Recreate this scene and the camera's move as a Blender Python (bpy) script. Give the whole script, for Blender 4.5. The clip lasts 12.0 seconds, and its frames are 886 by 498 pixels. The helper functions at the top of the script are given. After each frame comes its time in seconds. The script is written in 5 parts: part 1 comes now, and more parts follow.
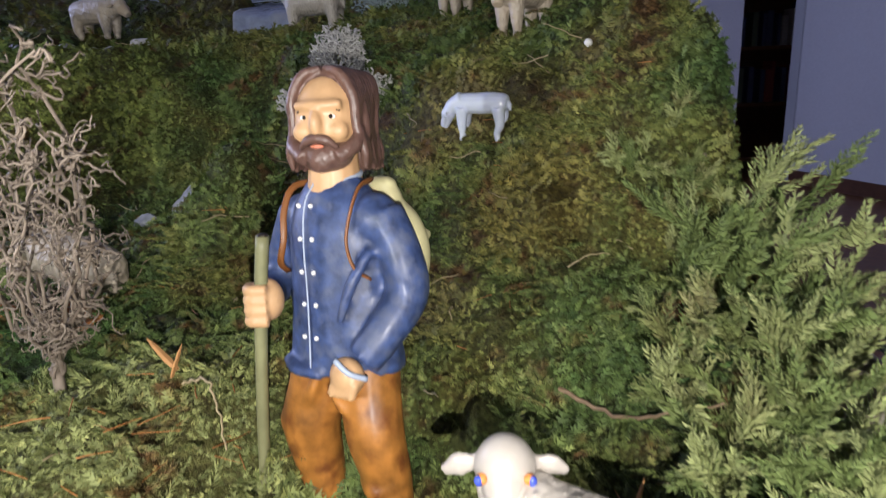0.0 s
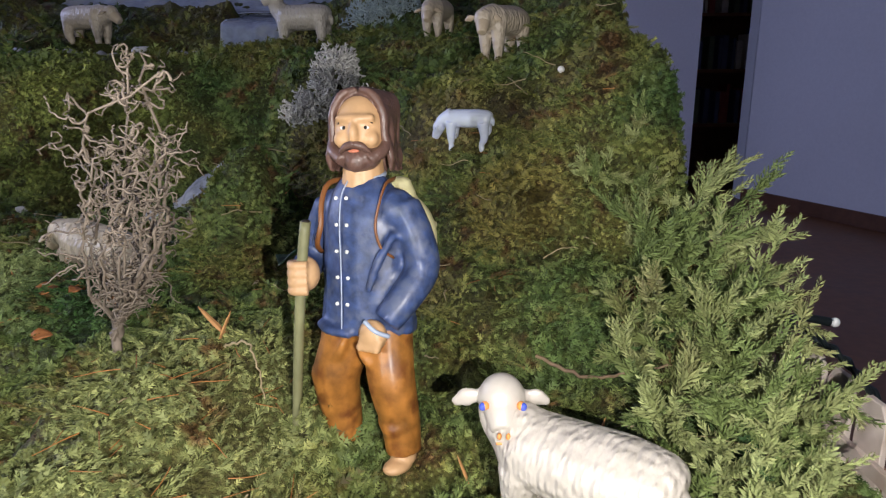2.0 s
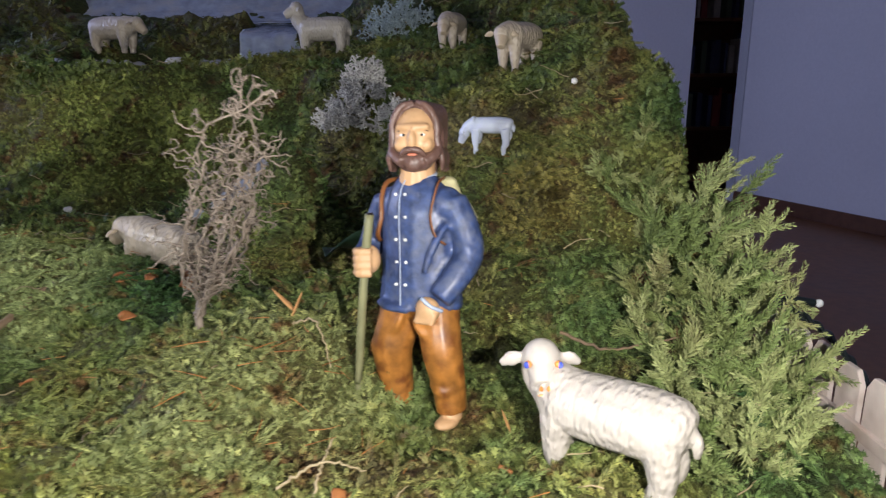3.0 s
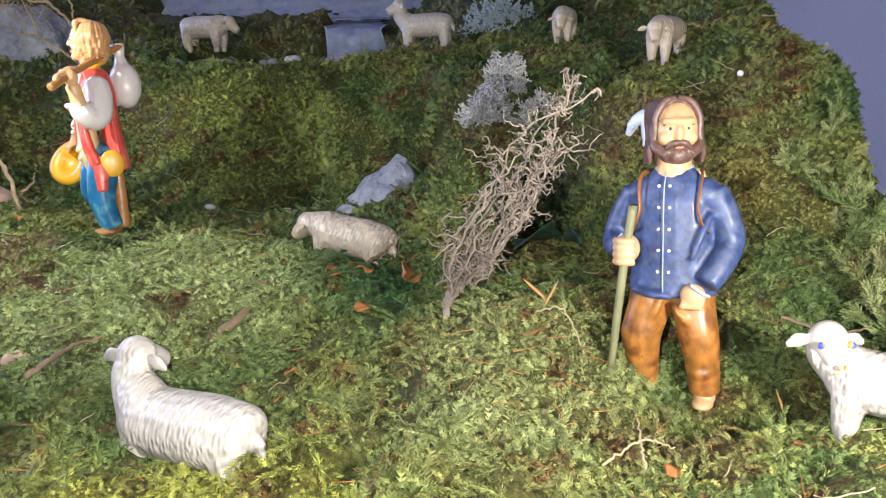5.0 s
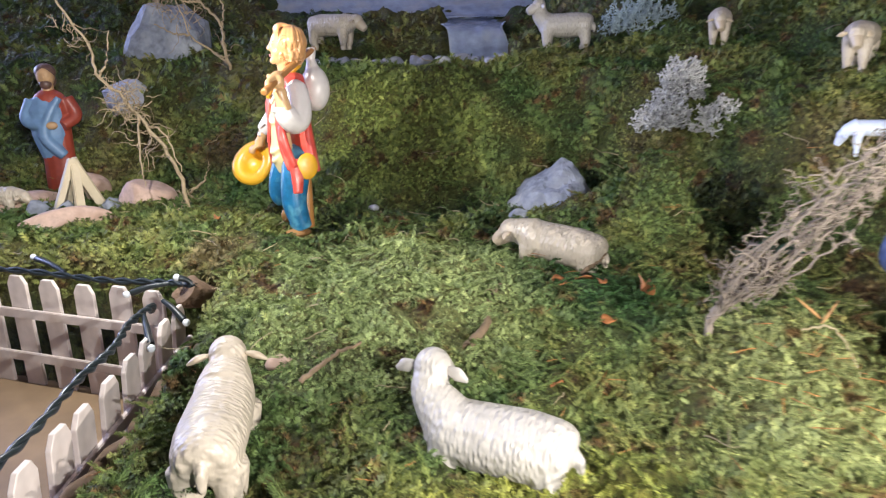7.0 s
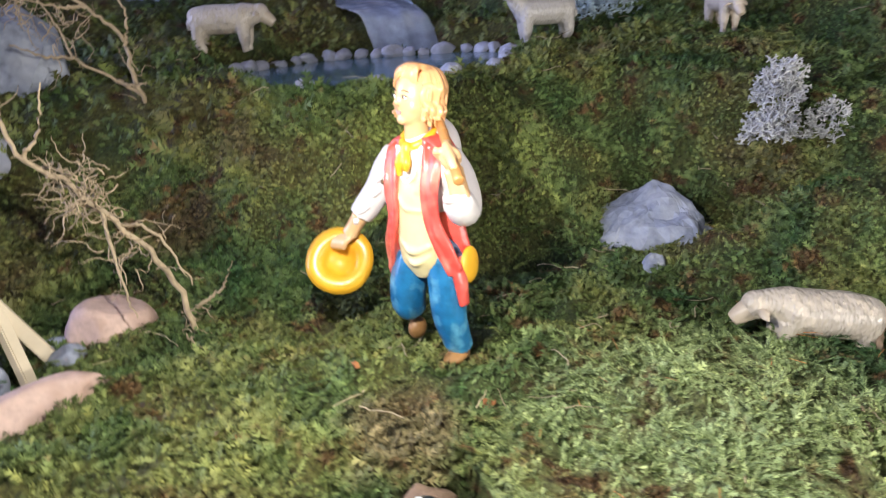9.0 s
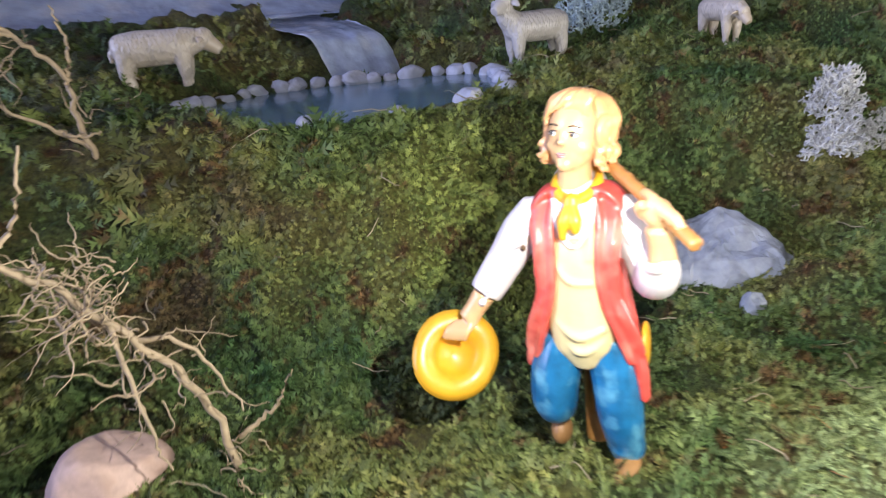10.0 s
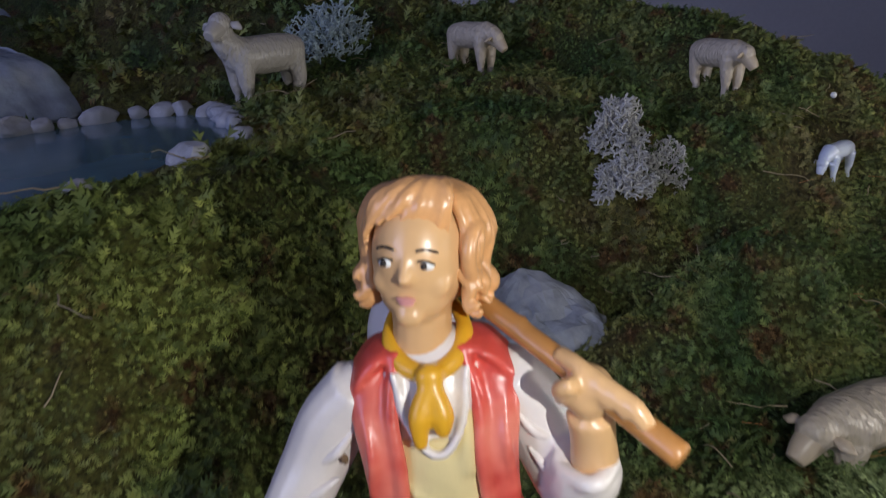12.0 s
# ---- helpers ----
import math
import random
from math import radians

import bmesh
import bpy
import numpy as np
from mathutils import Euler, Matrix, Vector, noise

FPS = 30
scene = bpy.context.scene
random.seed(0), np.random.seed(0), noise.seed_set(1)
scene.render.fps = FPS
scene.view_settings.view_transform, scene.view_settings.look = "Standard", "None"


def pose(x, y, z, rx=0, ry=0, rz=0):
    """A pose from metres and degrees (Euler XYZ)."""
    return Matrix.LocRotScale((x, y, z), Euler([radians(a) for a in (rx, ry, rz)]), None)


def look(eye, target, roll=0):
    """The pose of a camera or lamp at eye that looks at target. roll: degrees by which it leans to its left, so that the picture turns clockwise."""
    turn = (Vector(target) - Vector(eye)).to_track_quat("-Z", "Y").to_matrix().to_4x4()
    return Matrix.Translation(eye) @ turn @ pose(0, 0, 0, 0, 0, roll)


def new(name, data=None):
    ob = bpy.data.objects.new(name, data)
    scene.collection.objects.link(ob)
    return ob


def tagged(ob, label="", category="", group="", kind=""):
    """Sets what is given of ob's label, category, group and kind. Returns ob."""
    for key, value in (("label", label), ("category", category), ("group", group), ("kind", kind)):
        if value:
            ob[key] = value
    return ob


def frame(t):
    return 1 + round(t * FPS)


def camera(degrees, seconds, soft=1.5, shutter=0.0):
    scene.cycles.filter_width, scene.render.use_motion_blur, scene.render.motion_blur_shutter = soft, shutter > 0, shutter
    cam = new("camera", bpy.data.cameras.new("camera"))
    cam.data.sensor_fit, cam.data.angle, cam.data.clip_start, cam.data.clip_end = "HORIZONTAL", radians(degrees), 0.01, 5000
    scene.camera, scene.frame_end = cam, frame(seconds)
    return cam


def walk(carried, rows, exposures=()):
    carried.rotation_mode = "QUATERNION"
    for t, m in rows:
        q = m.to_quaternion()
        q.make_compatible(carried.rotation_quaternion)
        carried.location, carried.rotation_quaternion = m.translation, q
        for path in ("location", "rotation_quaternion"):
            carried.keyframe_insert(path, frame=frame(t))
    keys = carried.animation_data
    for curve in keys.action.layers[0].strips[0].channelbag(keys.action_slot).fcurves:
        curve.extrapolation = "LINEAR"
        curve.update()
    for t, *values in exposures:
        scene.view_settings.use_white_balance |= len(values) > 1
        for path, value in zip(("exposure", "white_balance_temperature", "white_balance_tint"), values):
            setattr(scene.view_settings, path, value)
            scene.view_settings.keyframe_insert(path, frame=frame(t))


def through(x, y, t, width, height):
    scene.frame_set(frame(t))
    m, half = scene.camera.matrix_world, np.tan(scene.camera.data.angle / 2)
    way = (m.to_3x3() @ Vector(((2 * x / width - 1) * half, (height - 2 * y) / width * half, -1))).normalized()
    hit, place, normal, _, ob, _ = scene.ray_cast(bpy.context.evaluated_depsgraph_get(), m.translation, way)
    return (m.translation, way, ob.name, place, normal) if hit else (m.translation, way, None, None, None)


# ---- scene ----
cam = camera(65.9, 12.0, soft=1.2, shutter=0.4)
PATH = [
    (0, (0.0178, 0.0082, 0.1942), (0.0127, 0.2002, 0.1384), -2.51),
    (0.5, (0.0144, -0.0081, 0.1862), (0.0178, 0.1833, 0.1282), -2.02),
    (1, (0.0112, -0.0167, 0.1960), (0.0156, 0.1759, 0.1422), -0.64),
    (1.5, (0.0080, -0.0203, 0.1945), (0.0135, 0.1723, 0.1409), -0.41),
    (2, (0.0048, -0.0340, 0.1991), (0.0112, 0.1587, 0.1461), -0.44),
    (2.5, (-0.0005, -0.0506, 0.2005), (0.0071, 0.1422, 0.1481), -0.89),
    (3, (-0.0138, -0.0700, 0.2038), (-0.0056, 0.1229, 0.1518), -0.48),
    (3.5, (-0.0473, -0.0847, 0.2107), (-0.0421, 0.1085, 0.1595), -0.36),
    (3.7, (-0.0616, -0.0894, 0.2116), (-0.0586, 0.1039, 0.1601), -0.43),
    (5.3, (-0.1102, -0.0655, 0.2035), (-0.0993, 0.1262, 0.1475), -2.26),
    (5.5, (-0.1061, -0.0580, 0.1995), (-0.0902, 0.1325, 0.1406), -2.11),
    (6, (-0.1406, -0.0663, 0.2099), (-0.1274, 0.1240, 0.1497), -1.73),
    (6.5, (-0.1763, -0.0942, 0.2238), (-0.1766, 0.0972, 0.1659), -2.68),
    (7, (-0.2000, -0.0731, 0.2177), (-0.2035, 0.1189, 0.1615), -1.16),
    (7.2, (-0.2115, -0.0492, 0.2042), (-0.2139, 0.1421, 0.1459), -1.50),
    (8.8, (-0.3748, 0.0823, 0.2477), (-0.3171, 0.2579, 0.1714), -2.05),
    (9, (-0.3992, 0.0926, 0.2639), (-0.3293, 0.2652, 0.1909), -3.67),
    (9.5, (-0.4422, 0.1263, 0.2671), (-0.3526, 0.2914, 0.1983), -3.45),
    (10, (-0.4505, 0.2090, 0.2632), (-0.3460, 0.3647, 0.1936), -4.89),
    (10.5, (-0.4216, 0.2662, 0.2527), (-0.2971, 0.4021, 0.1750), -4.77),
    (11, (-0.4083, 0.2790, 0.2614), (-0.2620, 0.3931, 0.1866), -5.49),
    (11.5, (-0.4060, 0.2803, 0.2540), (-0.2513, 0.3845, 0.1818), -3.63),
    (12, (-0.3906, 0.2934, 0.2615), (-0.2320, 0.3939, 0.1925), -3.51),
]
EXPOSURES = [(0, -0.15), (1.0, -0.3), (2.5, -0.3), (3.0, -0.15), (3.7, 0.15), (5.3, 0.55), (6.0, 0.35), (6.5, 0.5), (7.0, 0.7), (9.0, 0.8), (9.5, 0.7), (10.0, 0.9), (10.5, 0.1), (11.0, -0.45), (12.0, -0.8)]
walk(cam, [(t, look(eye, target, roll)) for t, eye, target, roll in PATH], EXPOSURES)

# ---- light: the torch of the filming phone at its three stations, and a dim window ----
world = bpy.data.worlds.new("world")
scene.world = world
world.use_nodes = True
sky = world.node_tree.nodes.new("ShaderNodeTexSky")
sky.sky_type, sky.sun_disc, sky.sun_elevation, sky.sun_rotation = "NISHITA", False, radians(12), radians(200)
world.node_tree.links.new(sky.outputs[0], world.node_tree.nodes["Background"].inputs[0])
world.node_tree.nodes["Background"].inputs[1].default_value = 0.05


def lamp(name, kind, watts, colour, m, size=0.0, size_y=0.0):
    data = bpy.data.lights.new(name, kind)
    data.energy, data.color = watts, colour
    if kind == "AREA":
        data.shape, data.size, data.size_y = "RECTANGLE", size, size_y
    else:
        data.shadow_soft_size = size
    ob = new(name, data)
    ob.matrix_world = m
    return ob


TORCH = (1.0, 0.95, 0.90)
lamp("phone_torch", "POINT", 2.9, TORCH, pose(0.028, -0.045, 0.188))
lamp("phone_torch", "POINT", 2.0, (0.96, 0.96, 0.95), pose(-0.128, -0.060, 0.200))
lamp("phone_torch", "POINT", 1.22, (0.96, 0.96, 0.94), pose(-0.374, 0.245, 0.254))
lamp("window_daylight", "AREA", 60.0, (0.48, 0.56, 1.0), look((-2.75, 1.5, 0.9), (1.6, 2.7, 0.2)), 1.5, 1.2)


# ---- materials ----
def node(nt, kind, **values):
    n = nt.nodes.new(kind)
    for key, value in values.items():
        n.inputs[key].default_value = value
    return n


def ramp(nt, fac, stops):
    n = nt.nodes.new("ShaderNodeValToRGB")
    e = n.color_ramp.elements
    while len(e) < len(stops):
        e.new(0.5)
    for el, (p, c) in zip(e, stops):
        el.position, el.color = p, (*c, 1)
    nt.links.new(fac, n.inputs[0])
    return n.outputs[0]


def mix(nt, fac, a, b, how="MIX"):
    n = nt.nodes.new("ShaderNodeMix")
    n.data_type, n.blend_type = "RGBA", how
    for value, slot in ((fac, 0), (a, 6), (b, 7)):
        if isinstance(value, (float, int)):
            n.inputs[slot].default_value = value
        elif isinstance(value, tuple):
            n.inputs[slot].default_value = (*value, 1)
        else:
            nt.links.new(value, n.inputs[slot])
    return n.outputs[2]


def surface(name, colour, rough=0.6, spread=0.25, grain=300.0, bump=0.2, depth=0.0004, metal=0.0, coat=0.0, stain=None, blotch=40.0, random_tint=0.0, sheen=0.5, through=0.0):
    """Paint, wood, stone: a colour with fine grain, larger blotches, a stain and a bump of real size."""
    m = bpy.data.materials.new(name)
    m.use_nodes = True
    nt = m.node_tree
    b = nt.nodes["Principled BSDF"]
    where = nt.nodes.new("ShaderNodeTexCoord").outputs["Object"]
    fine = node(nt, "ShaderNodeTexNoise", Scale=grain, Detail=5.0)
    wide = node(nt, "ShaderNodeTexNoise", Scale=blotch, Detail=3.0)
    for n in (fine, wide):
        nt.links.new(where, n.inputs["Vector"])
    dark = tuple(c * (1 - spread) for c in colour)
    lite = tuple(min(1.0, c * (1 + spread)) for c in colour)
    col = ramp(nt, fine.outputs[0], [(0.3, dark), (0.7, lite)])
    if stain:
        col = mix(nt, ramp(nt, wide.outputs[0], [(0.5, (0, 0, 0)), (0.68, (1, 1, 1))]), col, stain)
    else:
        col = mix(nt, 0.5, col, ramp(nt, wide.outputs[0], [(0.3, dark), (0.7, lite)]))
    if random_tint:
        info = nt.nodes.new("ShaderNodeNewGeometry").outputs["Random Per Island"]
        col = mix(nt, random_tint, col, ramp(nt, info, [(0, tuple(c * 0.35 for c in colour)), (1, tuple(min(1, c * 1.5) for c in colour))]))
    nt.links.new(col, b.inputs["Base Color"])
    r = nt.nodes.new("ShaderNodeMapRange")
    r.inputs["To Min"].default_value, r.inputs["To Max"].default_value = max(0.02, rough - 0.12), min(1.0, rough + 0.12)
    nt.links.new(wide.outputs[0], r.inputs["Value"])
    nt.links.new(r.outputs[0], b.inputs["Roughness"])
    b.inputs["Metallic"].default_value = metal
    b.inputs["Coat Weight"].default_value = coat
    b.inputs["Coat Roughness"].default_value = 0.25
    b.inputs["Specular IOR Level"].default_value = sheen
    if through:
        b.inputs["Subsurface Weight"].default_value = through
        b.inputs["Subsurface Radius"].default_value = (0.004, 0.004, 0.003)
        b.inputs["Subsurface Scale"].default_value = 1.0
    if bump:
        n = node(nt, "ShaderNodeBump", Strength=bump, Distance=depth)
        nt.links.new(fine.outputs[0], n.inputs["Height"])
        nt.links.new(n.outputs[0], b.inputs["Normal"])
    return m


def mossy(name, islands):
    """Moss: dark green, fresh yellow green and dead brown in patches, with single shoots that differ."""
    m = bpy.data.materials.new(name)
    m.use_nodes = True
    nt = m.node_tree
    b = nt.nodes["Principled BSDF"]
    where = nt.nodes.new("ShaderNodeNewGeometry")
    big = node(nt, "ShaderNodeTexNoise", Scale=14.0, Detail=4.0, Roughness=0.6)
    mid = node(nt, "ShaderNodeTexNoise", Scale=55.0, Detail=4.0, Roughness=0.6)
    for n in (big, mid):
        nt.links.new(where.outputs["Position"], n.inputs["Vector"])
    green = ramp(nt, big.outputs[0], [(0.32, (0.036, 0.080, 0.026)), (0.47, (0.088, 0.122, 0.040)), (0.58, (0.155, 0.165, 0.052)), (0.70, (0.120, 0.098, 0.046))])
    for spot, size, fresh in (((-0.235, 0.245, 0.115), 0.085, (0.25, 0.30, 0.135)), ((-0.075, 0.150, 0.11), 0.060, (0.19, 0.205, 0.085)), ((0.045, 0.255, 0.14), 0.032, (0.185, 0.16, 0.05)), ((-0.17, 0.08, 0.09), 0.05, (0.23, 0.23, 0.05)), ((-0.24, 0.47, 0.16), 0.07, (0.17, 0.205, 0.055)), ((-0.335, 0.30, 0.105), 0.026, (0.16, 0.12, 0.065)), ((-0.40, 0.50, 0.15), 0.03, (0.09, 0.055, 0.03))):
        far = nt.nodes.new("ShaderNodeVectorMath")
        far.operation = "DISTANCE"
        far.inputs[1].default_value = spot
        nt.links.new(where.outputs["Position"], far.inputs[0])
        ragged = nt.nodes.new("ShaderNodeMath")
        ragged.operation = "MULTIPLY_ADD"
        ragged.inputs[1].default_value = size * 1.3
        nt.links.new(mid.outputs[0], ragged.inputs[0])
        nt.links.new(far.outputs["Value"], ragged.inputs[2])
        fade = nt.nodes.new("ShaderNodeMapRange")
        for slot, value in (("From Min", size * 1.25), ("From Max", size * 1.75), ("To Min", 0.85), ("To Max", 0.0)):
            fade.inputs[slot].default_value = value
        nt.links.new(ragged.outputs[0], fade.inputs["Value"])
        green = mix(nt, fade.outputs[0], green, fresh)
    brown = ramp(nt, mid.outputs[0], [(0.56, (0, 0, 0)), (0.66, (1, 1, 1))])
    col = mix(nt, brown, green, (0.105, 0.062, 0.026))
    if islands:
        tint = ramp(nt, where.outputs["Random Per Island"], [(0.0, (0.55, 0.6, 0.5)), (0.5, (1.2, 1.2, 1.1)), (0.88, (1.7, 1.7, 1.55)), (1.0, (2.3, 2.15, 1.9))])
        col = mix(nt, 1.0, col, tint, "MULTIPLY")
    else:
        col = mix(nt, 1.0, col, (0.55, 0.50, 0.45), "MULTIPLY")
    nt.links.new(col, b.inputs["Base Color"])
    b.inputs["Roughness"].default_value = 0.62
    b.inputs["Specular IOR Level"].default_value = 0.25
    if not islands:
        fuzz = node(nt, "ShaderNodeTexNoise", Scale=420.0, Detail=5.0, Roughness=0.7)
        nt.links.new(where.outputs["Position"], fuzz.inputs["Vector"])
        col = mix(nt, 1.0, col, ramp(nt, fuzz.outputs[0], [(0.35, (0.45, 0.42, 0.4)), (0.66, (1.9, 1.9, 1.7))]), "MULTIPLY")
        nt.links.new(col, b.inputs["Base Color"])
        n = node(nt, "ShaderNodeBump", Strength=1.0, Distance=0.003)
        nt.links.new(fuzz.outputs[0], n.inputs["Height"])
        nt.links.new(n.outputs[0], b.inputs["Normal"])
    return m


MOSS_SOIL = mossy("moss_soil", False)
MOSS_SHOOT = mossy("moss_shoot", True)
WALL_PAINT = surface("wall_paint", (0.72, 0.72, 0.74), 0.7, 0.05, 60, 0.1, 0.001, blotch=1.5)
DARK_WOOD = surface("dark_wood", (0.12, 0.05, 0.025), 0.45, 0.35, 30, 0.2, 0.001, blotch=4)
FLOOR_WOOD = surface("floor_wood", (0.20, 0.085, 0.035), 0.45, 0.3, 25, 0.1, 0.001, blotch=3)
TABLE_WOOD = surface("table_wood", (0.30, 0.20, 0.11), 0.5, 0.25, 60, 0.2, 0.0005, blotch=12)
RED_CLOTH = surface("red_cloth", (0.25, 0.02, 0.03), 0.9, 0.2, 400, 0.3, 0.001, blotch=6)


# ---- mesh helpers ----
def part(name, bm, material, parent=None, label=""):
    """One mesh object out of a bmesh, under a thing where one is given."""
    me = bpy.data.meshes.new(name)
    bm.to_mesh(me)
    bm.free()
    for mt in material if isinstance(material, (list, tuple)) else [material]:
        me.materials.append(mt)
    ob = new(name, me)
    if parent is not None:
        ob.parent = parent
    if label:
        tagged(ob, label)
    return ob


def smooth(ob):
    ob.data.polygons.foreach_set("use_smooth", [True] * len(ob.data.polygons))
    return ob


def empty(name, m, label, category, group="", kind=""):
    ob = new(name)
    ob.empty_display_size = 0.01
    ob.matrix_basis = m
    return tagged(ob, label, category, group, kind)


def raw_mesh(name, verts, faces, material, mats=None, shade=False):
    """A mesh from computed arrays; faces all of one size."""
    me = bpy.data.meshes.new(name)
    verts, faces = np.asarray(verts, np.float32), np.asarray(faces, np.int32)
    k = faces.shape[1]
    me.vertices.add(len(verts))
    me.vertices.foreach_set("co", verts.ravel())
    me.loops.add(faces.size)
    me.loops.foreach_set("vertex_index", faces.ravel())
    me.polygons.add(len(faces))
    me.polygons.foreach_set("loop_start", np.arange(0, faces.size, k, dtype=np.int32))
    if mats is not None:
        me.polygons.foreach_set("material_index", np.asarray(mats, np.int32))
    me.polygons.foreach_set("use_smooth", np.full(len(faces), shade))
    for mt in material if isinstance(material, (list, tuple)) else [material]:
        me.materials.append(mt)
    me.update(calc_edges=True)
    return me


def box(bm, lo, hi, bevel=0.0, m=None):
    r = bmesh.ops.create_cube(bm, size=1)
    size, mid = Vector(hi) - Vector(lo), (Vector(hi) + Vector(lo)) / 2
    for v in r["verts"]:
        v.co = Vector((v.co.x * size.x, v.co.y * size.y, v.co.z * size.z)) + mid
    if bevel:
        es = list({e for v in r["verts"] for e in v.link_edges})
        out = bmesh.ops.bevel(bm, geom=es, offset=bevel, segments=2, affect="EDGES")
        vs = list({v for f in out["faces"] for v in f.verts} | {v for v in r["verts"] if v.is_valid})
    else:
        vs = r["verts"]
    if m is not None:
        bmesh.ops.transform(bm, matrix=m, verts=vs)
    return bm


def ball(bm, centre, radii, turn=(0, 0, 0), segments=26, rings=18):
    r = bmesh.ops.create_uvsphere(bm, u_segments=segments, v_segments=rings, radius=1)
    m = Matrix.LocRotScale(Vector(centre), Euler([radians(a) for a in turn]), Vector(radii if isinstance(radii, (tuple, list)) else (radii,) * 3))
    bmesh.ops.transform(bm, matrix=m, verts=r["verts"])
    return bm


def tube(bm, points, radii, segments=10, flat=(1.0, 1.0), cap=True):
    """A tapering tube along points. flat: its two half widths as shares of the radius; the second lies along y where it can."""
    points = [Vector(p) for p in points]
    radii = radii if isinstance(radii, (list, tuple)) else [radii] * len(points)
    rings, side = [], None
    for i, p in enumerate(points):
        way = (points[min(i + 1, len(points) - 1)] - points[max(i - 1, 0)]).normalized()
        if side is None:
            side = Vector((0, 1, 0)).cross(way)
            side = side if side.length > 0.1 else Vector((1, 0, 0)).cross(way)
        side = (side - way * side.dot(way)).normalized()
        other = way.cross(side)
        rings.append([bm.verts.new(p + radii[i] * (flat[0] * math.cos(a) * side + flat[1] * math.sin(a) * other)) for a in (2 * math.pi * k / segments for k in range(segments))])
    for a, b in zip(rings, rings[1:]):
        for k in range(segments):
            bm.faces.new((a[k], a[(k + 1) % segments], b[(k + 1) % segments], b[k]))
    if cap:
        bm.faces.new(rings[0][::-1])
        bm.faces.new(rings[-1])
    return bm


def melted(bm, voxel, rounds=4):
    """The pieces of a bmesh grown together into one smooth skin: its corners and its faces."""
    me = bpy.data.meshes.new("melt")
    bmesh.ops.recalc_face_normals(bm, faces=bm.faces[:])
    bm.to_mesh(me)
    bm.free()
    ob = new("melt", me)
    r = ob.modifiers.new("r", "REMESH")
    r.mode, r.voxel_size, r.use_smooth_shade = "VOXEL", voxel, True
    s = ob.modifiers.new("s", "SMOOTH")
    s.factor, s.iterations = 0.5, rounds
    bpy.context.view_layer.update()
    got = ob.evaluated_get(bpy.context.evaluated_depsgraph_get()).to_mesh()
    v = np.empty(len(got.vertices) * 3, np.float32)
    got.vertices.foreach_get("co", v)
    f = np.array([p.vertices[:] if len(p.vertices) == 4 else (*p.vertices[:], p.vertices[0])[:4] for p in got.polygons], np.int32)
    bpy.data.objects.remove(ob)
    bpy.data.meshes.remove(me)
    return v.reshape(-1, 3), f


def moulded(name, pieces, materials, scale, extra=()):
    """One cast and painted figure: pieces of (bmesh, voxel, smoothing, paint number), all in one mesh."""
    vs, fs, ms, at = [], [], [], 0
    for bm, voxel, rounds, paint in pieces:
        if voxel:
            v, f = melted(bm, voxel, rounds)
        else:
            bmesh.ops.triangulate(bm, faces=bm.faces[:])
            v = np.array([x.co[:] for x in bm.verts], np.float32)
            bm.verts.index_update()
            f = np.array([[x.index for x in p.verts] + [p.verts[0].index] for p in bm.faces], np.int32)
            bm.free()
        vs.append(v)
        fs.append(f + at)
        ms.append(np.full(len(f), paint))
        at += len(v)
    v, f, ms = np.concatenate(vs) * scale, np.concatenate(fs), np.concatenate(ms)
    tri = f[:, 3] == f[:, 0]
    me = bpy.data.meshes.new(name)
    me.from_pydata(v.tolist(), [], [list(q[:3]) if t else list(q) for q, t in zip(f.tolist(), tri)])
    for mt in materials:
        me.materials.append(mt)
    me.polygons.foreach_set("material_index", ms.astype(np.int32))
    me.polygons.foreach_set("use_smooth", [True] * len(me.polygons))
    me.update()
    return new(name, me)


def curve(points, n):
    """A smooth line through a few points."""
    p = np.asarray(points, float)
    p = np.concatenate([2 * p[:1] - p[1:2], p, 2 * p[-1:] - p[-2:-1]])
    out = []
    for k in range(n):
        s = k / (n - 1) * (len(p) - 3)
        i = min(int(s), len(p) - 4)
        t = s - i
        a, b, c, d = p[i : i + 4]
        out.append(0.5 * (2 * b + (c - a) * t + (2 * a - 5 * b + 4 * c - d) * t * t + (3 * b - a - 3 * c + d) * t ** 3))
    return np.array(out)


def smoothstep(a, b, x):
    t = np.clip((x - a) / (b - a), 0, 1)
    return t * t * (3 - 2 * t)


def lumps(x, y, size, seed):
    """Rolling noise out of turned waves, about -1 to 1."""
    r = np.random.RandomState(seed)
    out = 0 * x
    for k in range(9):
        a, p, q = r.uniform(0, 6.28), r.uniform(0, 6.28), r.uniform(0.6, 1.7)
        out = out + np.sin((x * np.cos(a) + y * np.sin(a)) * 6.28 / size * q + p + 1.7 * np.sin((x * np.sin(a) - y * np.cos(a)) * 3.0 / size * q + q * 9)) / 3.2
    return out


# ---- the moss landscape ----
POND = (-0.235, 0.624, 0.116, 0.098)


def pond_inside(x, y):
    a = np.arctan2((y - POND[1]) / POND[3], (x - POND[0]) / POND[2])
    return np.hypot((x - POND[0]) / POND[2], (y - POND[1]) / POND[3]) / (1 + 0.07 * np.sin(3 * a + 1) + 0.05 * np.sin(5 * a))


def fence_line(x):
    """Where the picket fence at the corner bounds the moss, in decimetres."""
    return 2.66 + 0.316 * np.maximum(-3.5 - x, 0)


